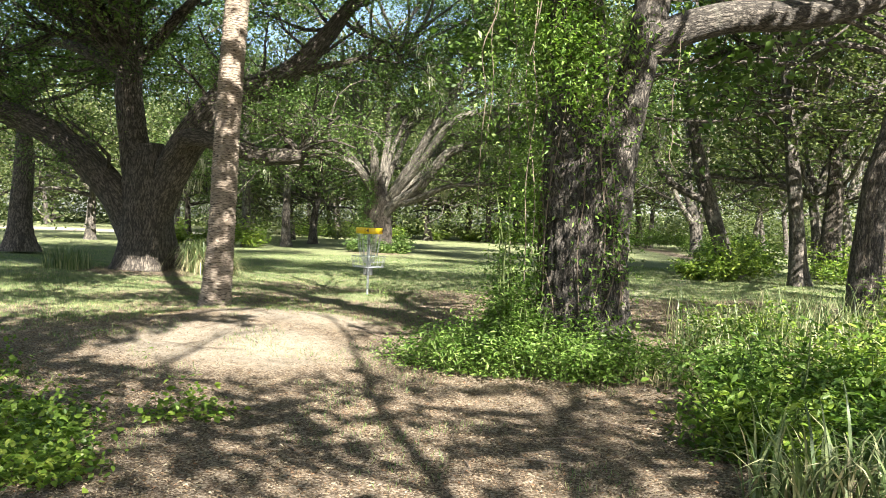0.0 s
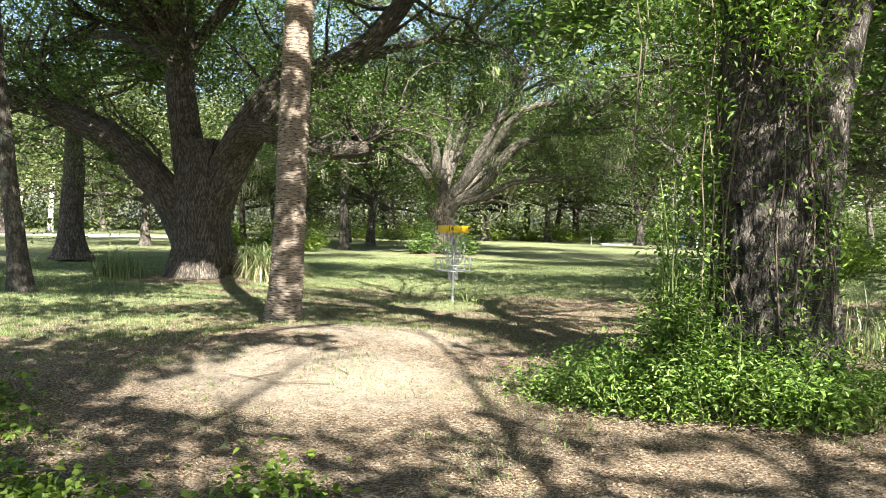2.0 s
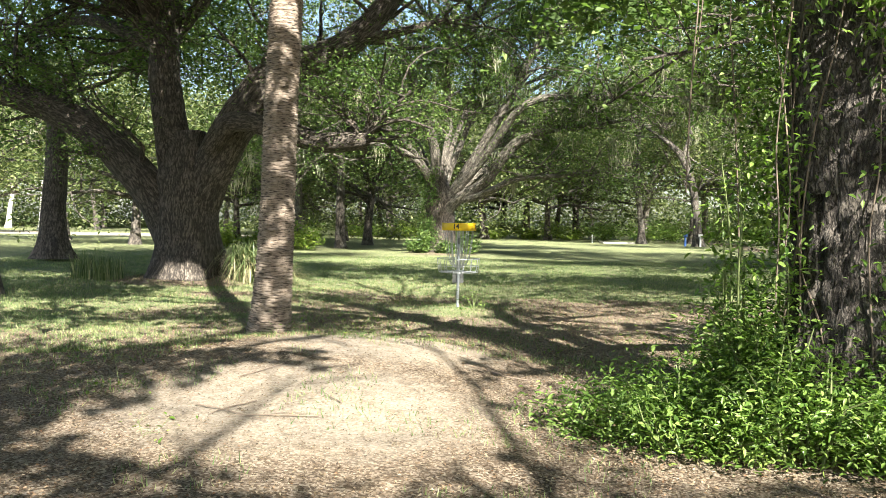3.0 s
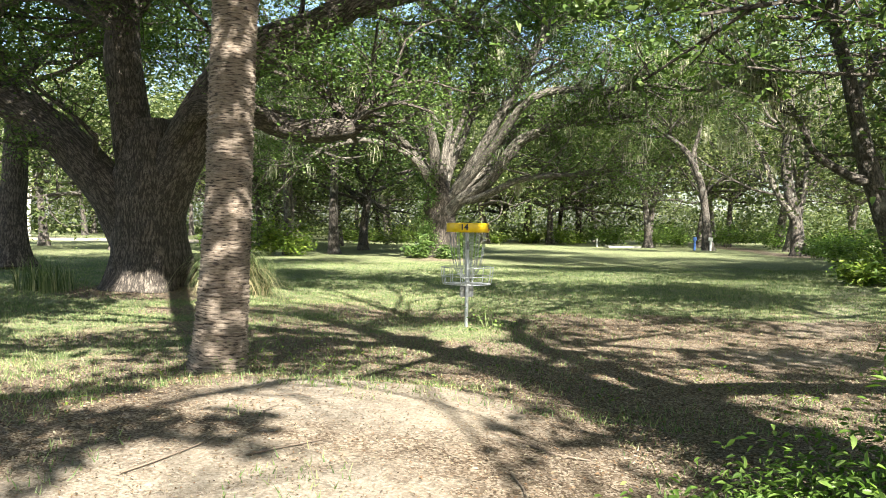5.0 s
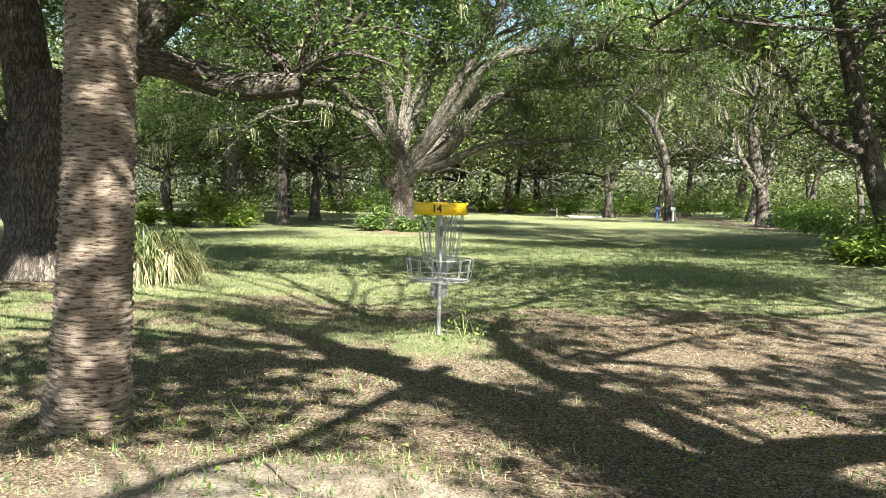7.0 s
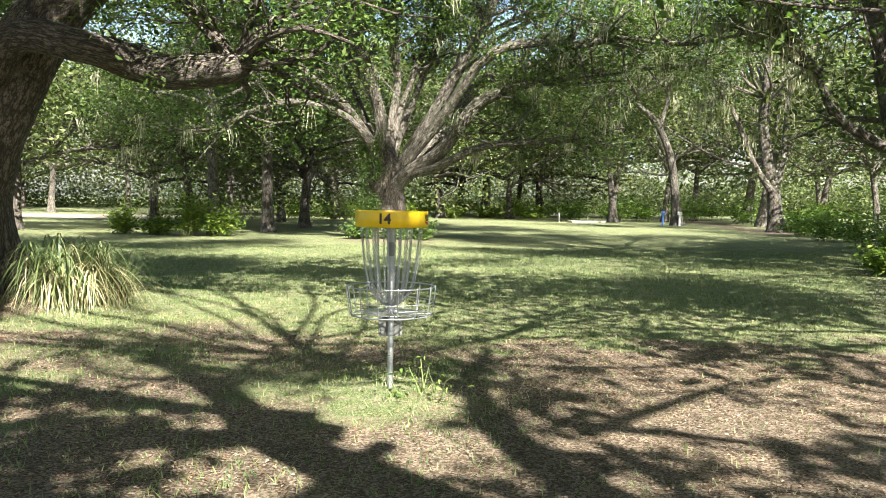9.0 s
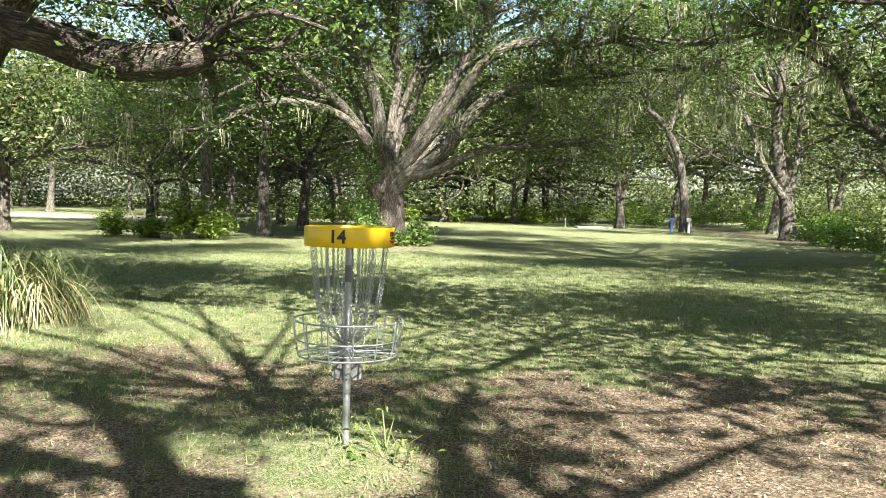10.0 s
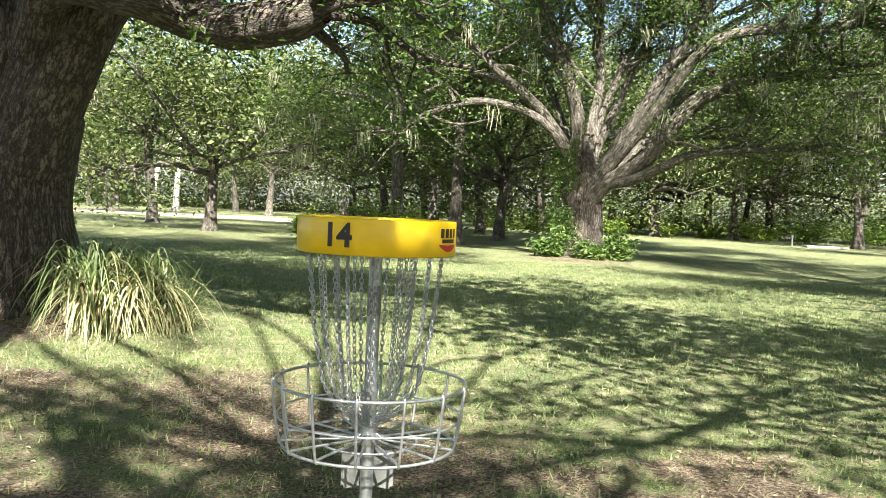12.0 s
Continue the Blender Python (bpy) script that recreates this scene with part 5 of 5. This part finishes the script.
tip = root + np.stack([g.normal(size=n) * 0.022, g.normal(size=n) * 0.022, g.uniform(0.025, 0.065, n)], -1)
V = np.stack([root - w, root + w, tip], 1).reshape(-1, 3)
grass = new("grass", mesh_of("grass", V, np.arange(n * 3).reshape(-1, 3), None, False))
grass.data.materials.append(LAWN_BLADE)
tagged(grass, "short mown grass blades of the lawn", "grass", kind="stuff")

# fallen leaves
n = 190000
y = 2.2 + 22 * g.uniform(0, 1, n) ** 1.25
x = -0.9 + (3.2 + y * 0.33) * g.uniform(-1, 1, n)
keep = g.uniform(size=n) < np.clip(litter_cover(x, y) * (1 - 0.55 * sand_cover(x, y)), 0.3, 1)
x, y = x[keep], y[keep]
n = len(x)
az = g.uniform(0, 2 * np.pi, n)
d = np.stack([np.cos(az), np.sin(az), g.normal(size=n) * 0.22], -1)
s = np.stack([-np.sin(az), np.cos(az), g.normal(size=n) * 0.3], -1)
L = ((g.uniform(0.005, 0.015, n) + 0.0003 * y) * (1 - 0.6 * sand_cover(x, y)))[:, None]
c = on_ground(x, y, 0.009)
V = np.stack([c - d * L, c + s * L * 0.42 + np.array([0, 0, 0.005]), c + d * L, c - s * L * 0.42 + np.array([0, 0, 0.005])], 1).reshape(-1, 3)
kk = np.arange(n)[:, None] * 4
F = np.concatenate([kk + np.array([0, 1, 2]), kk + np.array([0, 2, 3])], 1).reshape(-1, 3)
litter = new("leaf_litter", mesh_of("leaf_litter", V, F, None, False))
litter.data.materials.append(LITTER)
tagged(litter, "dry brown fallen leaves scattered over the path", "leaf litter", kind="stuff")

# fallen twigs
for q in range(34):
    x, y = float(g.uniform(-3.6, 2.0)), float(g.uniform(4.2, 12.5))
    ln, a = float(g.uniform(0.2, 0.7)), float(g.uniform(0, 6.28))
    f = Geo()
    line = []
    for s in (-0.5, -0.15, 0.2, 0.5):
        px, py = x + math.cos(a) * ln * s + g.normal() * 0.02, y + math.sin(a) * ln * s + g.normal() * 0.02
        line.append((px, py, float(height(px, py)) + 0.012))
    tube(f, line, (0.0055, 0.003), 5, 0.1)
    tw = new("twig", f.mesh("twig", (x, y, 0)))
    tw.matrix_basis = pose(x, y, 0)
    tw.data.materials.append(TWIG)
    tagged(tw, "dry grey-brown twig lying on the leaf litter", "twig", "fallen twigs")

# ---- disc golf target ----
BASKET = (-1.43, 16.65, 0.0)
target = thing("disc_golf_basket", BASKET, "galvanised disc golf basket with a yellow numbered band", "disc golf basket", turn=20.4)


def ring(geo, radius, z, r, n=56):
    a = np.linspace(0, 2 * np.pi, n + 1)
    tube(geo, np.stack([np.cos(a) * radius, np.sin(a) * radius, np.full(n + 1, z)], -1), (r, r), 8, 1.0)


f = Geo()
tube(f, [(0, 0, -0.1), (0, 0, 0.7), (0, 0, 1.33)], (0.0225, 0.0225), 24, 0.2)
part("pole", f.mesh("pole"), STEEL, target)
f = Geo()
tube(f, [(0, 0, 0.56), (0, 0, 0.572), (0, 0, 0.64), (0, 0, 0.652)], (0.0235, 0.031, 0.031, 0.0235), 24, 0.02)
part("collar", f.mesh("collar"), STEEL, target, "slightly wider steel sleeve")
f = Geo()
tube(f, [(0, 0, 1.02), (0, 0, 1.025), (0, 0, 1.12), (0, 0, 1.125)], (0.0226, 0.0245, 0.0245, 0.0226), 24, 0.02)
part("sleeve", f.mesh("sleeve"), PLATE, target, "dull grey sleeve on the pole")
# band: a thin open hoop with rolled edges
prof = [(0.268, 1.243), (0.271, 1.241), (0.274, 1.245), (0.2745, 1.30), (0.274, 1.356), (0.271, 1.36), (0.268, 1.358), (0.2675, 1.30)]
ns = 96
a = np.linspace(0, 2 * np.pi, ns, endpoint=False)
V = np.stack([np.stack([np.cos(a) * r, np.sin(a) * r, np.full(ns, z)], -1) for r, z in prof], 1).reshape(-1, 3)
kp = len(prof)
F = np.array([[q * kp + p, ((q + 1) % ns) * kp + p, ((q + 1) % ns) * kp + (p + 1) % kp, q * kp + (p + 1) % kp] for q in range(ns) for p in range(kp)])
band = part("band", mesh_of("band", V, F), YELLOW, target, "yellow painted sheet-metal band")


def wrapped(name, text, size, angle, z, mat, bold=0.0):
    """Characters wrapped on the band, centred at an angle."""
    cu = bpy.data.curves.new(name, "FONT")
    cu.body, cu.size, cu.align_x, cu.align_y, cu.offset, cu.resolution_u = text, size, "CENTER", "CENTER", bold, 4
    tmp = bpy.data.objects.new(name, cu)
    scene.collection.objects.link(tmp)
    me = bpy.data.meshes.new_from_object(tmp.evaluated_get(bpy.context.evaluated_depsgraph_get()))
    bpy.data.objects.remove(tmp)
    bm = bmesh.new()
    bm.from_mesh(me)
    bmesh.ops.triangulate(bm, faces=bm.faces[:])
    bmesh.ops.subdivide_edges(bm, edges=bm.edges[:], cuts=2)
    for v in bm.verts:
        t = angle + v.co.x / 0.2765
        v.co = Vector((math.cos(t) * 0.2765, math.sin(t) * 0.2765, z + v.co.y))
    return part(name, bm, mat, band)


def wrapped_bar(name, angle, wide, z, tall, mat, bow=0.0):
    bm = bmesh.new()
    cols = []
    for q in range(9):
        u = q / 8 - 0.5
        t = angle + u * wide / 0.2765
        dz = bow * (4 * u * u - 1)
        hh = tall * (1 if not bow else (1 - 3 * u * u))
        cols.append([bm.verts.new((math.cos(t) * 0.2765, math.sin(t) * 0.2765, z + dz + s * hh / 2)) for s in (-1, 1)])
    for p, q in zip(cols, cols[1:]):
        bm.faces.new((p[0], q[0], q[1], p[1]))
    return part(name, bm, mat, band)


FACE = math.radians(-90 - 27.5)
wrapped("number", "14", 0.104, FACE, 1.302, BLACK, 0.0035)
LOGO = math.radians(-90 + 60)
for q in range(4):
    wrapped_bar("print_bar", LOGO + (q - 1.5) * 0.105, 0.02, 1.322, 0.03, BLACK)
wrapped_bar("print_bar", LOGO, 0.09, 1.296, 0.012, BLACK)
wrapped_bar("print_swoosh", LOGO, 0.12, 1.283, 0.022, RED, 0.012)
# hanger under the band
f = Geo()
ring(f, 0.237, 1.262, 0.006)
ring(f, 0.148, 1.268, 0.005)
for q in range(6):
    t = q * math.pi / 3
    tube(f, [(math.cos(t) * 0.02, math.sin(t) * 0.02, 1.29), (math.cos(t) * 0.268, math.sin(t) * 0.268, 1.262)], (0.006, 0.006), 6, 0.3)
part("chain_hanger", f.mesh("chain_hanger"), STEEL, target)


def chain_mesh(r_top, z_top, r_low, z_low):
    """A hanging chain of interlocked oval links in one upright plane."""
    t = np.linspace(0, 1, 200)
    bowl = np.array([(0, 1.0), (0.45, 0.86), (0.75, 0.68), (0.88, 0.46), (1.0, 0.0)])
    rr = r_low + (r_top - r_low) * np.interp(t, bowl[:, 0], bowl[:, 1])
    zz = z_top + (z_low - z_top) * t
    line = np.stack([rr, 0 * t, zz], -1)
    s = np.concatenate([[0], np.cumsum(np.linalg.norm(np.diff(line, axis=0), axis=1))])
    pitch = 0.019
    f = Geo()
    for q in range(int(s[-1] / pitch)):
        mid, ahead = ([np.interp((q + o) * pitch, s, line[:, c]) for c in range(3)] for o in (0.5, 0.7))
        d = unit(np.array(ahead) - np.array(mid))
        flat = np.array([0, 1.0, 0]) if q % 2 else unit(np.cross(d, (0, 1.0, 0)))
        a = np.linspace(0, 2 * np.pi, 10, endpoint=False)
        path = np.array(mid) + np.cos(a)[:, None] * d * 0.0135 + np.sin(a)[:, None] * flat * 0.0068
        nrm = np.cross(d, flat)
        outd = unit(path - np.array(mid))
        ring4 = [path + 0.0022 * (math.cos(b) * outd + math.sin(b) * nrm) for b in (0, 1.57, 3.14, 4.71)]
        V = np.stack(ring4, 1).reshape(-1, 3)
        F = [[p * 4 + b, ((p + 1) % 10) * 4 + b, ((p + 1) % 10) * 4 + (b + 1) % 4, p * 4 + (b + 1) % 4] for p in range(10) for b in range(4)]
        f.add(V, F)
    return f.mesh("chain")


outer, inner = chain_mesh(0.237, 1.262, 0.03, 0.632), chain_mesh(0.148, 1.266, 0.03, 0.642)
outer.materials.append(STEEL)
inner.materials.append(STEEL)
for q in range(25):
    ch = part("chain", outer if q < 15 else inner, STEEL, target)
    ch.matrix_basis = pose(0, 0, 0, 0, 0, q * 24 + 7 if q < 15 else q * 36 + 14)
# wire basket
f = Geo()
ring(f, 0.332, 0.79, 0.0055)
part("rim", f.mesh("rim"), STEEL, target)
f = Geo()
ring(f, 0.32, 0.675, 0.004)
part("middle_ring", f.mesh("middle_ring"), STEEL, target)
f = Geo()
ring(f, 0.302, 0.575, 0.0055)
part("bottom_ring", f.mesh("bottom_ring"), STEEL, target)
f = Geo()
ring(f, 0.17, 0.579, 0.0045)
part("floor_ring", f.mesh("floor_ring"), STEEL, target)
f = Geo()
tube(f, [(0.334, 0, 0.8), (0.339, 0, 0.79), (0.326, 0, 0.675), (0.308, 0, 0.575), (0.298, 0, 0.569)], (0.0048, 0.0048), 8, 0.05)
upright = f.mesh("upright_wire")
upright.materials.append(STEEL)
f = Geo()
tube(f, [(0.028, 0, 0.605), (0.06, 0, 0.588), (0.17, 0, 0.585), (0.304, 0, 0.581)], (0.0048, 0.0048), 8, 0.08)
spoke = f.mesh("spoke")
spoke.materials.append(STEEL)
for q in range(14):
    part("upright_wire", upright, STEEL, target).matrix_basis = pose(0, 0, 0, 0, 0, q * 360 / 14 + 6)
    part("spoke", spoke, STEEL, target).matrix_basis = pose(0, 0, 0, 0, 0, q * 360 / 14 + 6)
for q, (rz, dx) in enumerate(((24, -0.045), (-30, 0.05))):
    bm = bmesh.new()
    bmesh.ops.create_cube(bm, size=1)
    bmesh.ops.scale(bm, vec=(0.1, 0.004, 0.15), verts=bm.verts)
    bmesh.ops.bevel(bm, geom=[e for e in bm.edges if abs(e.verts[0].co.x - e.verts[1].co.x) < 1e-4 and abs(e.verts[0].co.z - e.verts[1].co.z) < 1e-4], offset=0.012, segments=3, affect="EDGES")
    bmesh.ops.transform(bm, matrix=pose(dx, 0.035, 0.475, 0, 0, rz), verts=bm.verts)
    part("sign_plate", bm, PLATE, target, "weathered grey metal plate behind the pole")

# ---- far markers ----
def post_marker(name, x, y, h, r, mat, head, label):
    ob = thing(name, (x, y, float(height(x, y))), label, "marker post")
    f = Geo()
    tube(f, [(0, 0, -0.1), (0, 0, h * 0.97), (0, 0, h)], (r, r, r * 0.6), 14, 0.4)
    part("post", f.mesh("post"), mat, ob)
    bm = bmesh.new()
    bmesh.ops.create_cube(bm, size=1)
    bmesh.ops.scale(bm, vec=head, verts=bm.verts)
    bmesh.ops.bevel(bm, geom=bm.edges[:], offset=0.02, segments=2, affect="EDGES")
    bmesh.ops.translate(bm, vec=(0, -0.02, h), verts=bm.verts)
    part("head", bm, mat, ob)


post_marker("blue_post", 13.2, 69.0, 0.85, 0.08, BLUE, (0.26, 0.24, 0.24), "blue plastic marker post with a square head")
post_marker("white_post", 14.2, 68.4, 0.85, 0.07, WHITE, (0.3, 0.2, 0.24), "white painted sign post on the lawn")
post_marker("tee_marker", 6.8, 75.5, 0.6, 0.05, WHITE, (0.12, 0.1, 0.2), "thin pale marker post by the tee")
bm = bmesh.new()
bmesh.ops.create_cube(bm, size=1)
bmesh.ops.scale(bm, vec=(2.6, 1.4, 0.14), verts=bm.verts)
bmesh.ops.bevel(bm, geom=bm.edges[:], offset=0.02, segments=2, affect="EDGES")
me = bpy.data.meshes.new("tee_pad")
bm.to_mesh(me)
bm.free()
me.materials.append(CONCRETE)
pad = new("tee_pad", me)
pad.matrix_basis = pose(8.6, 73.5, 0.0, 0, 0, 8)
tagged(pad, "pale concrete tee pad set in the grass", "tee pad")
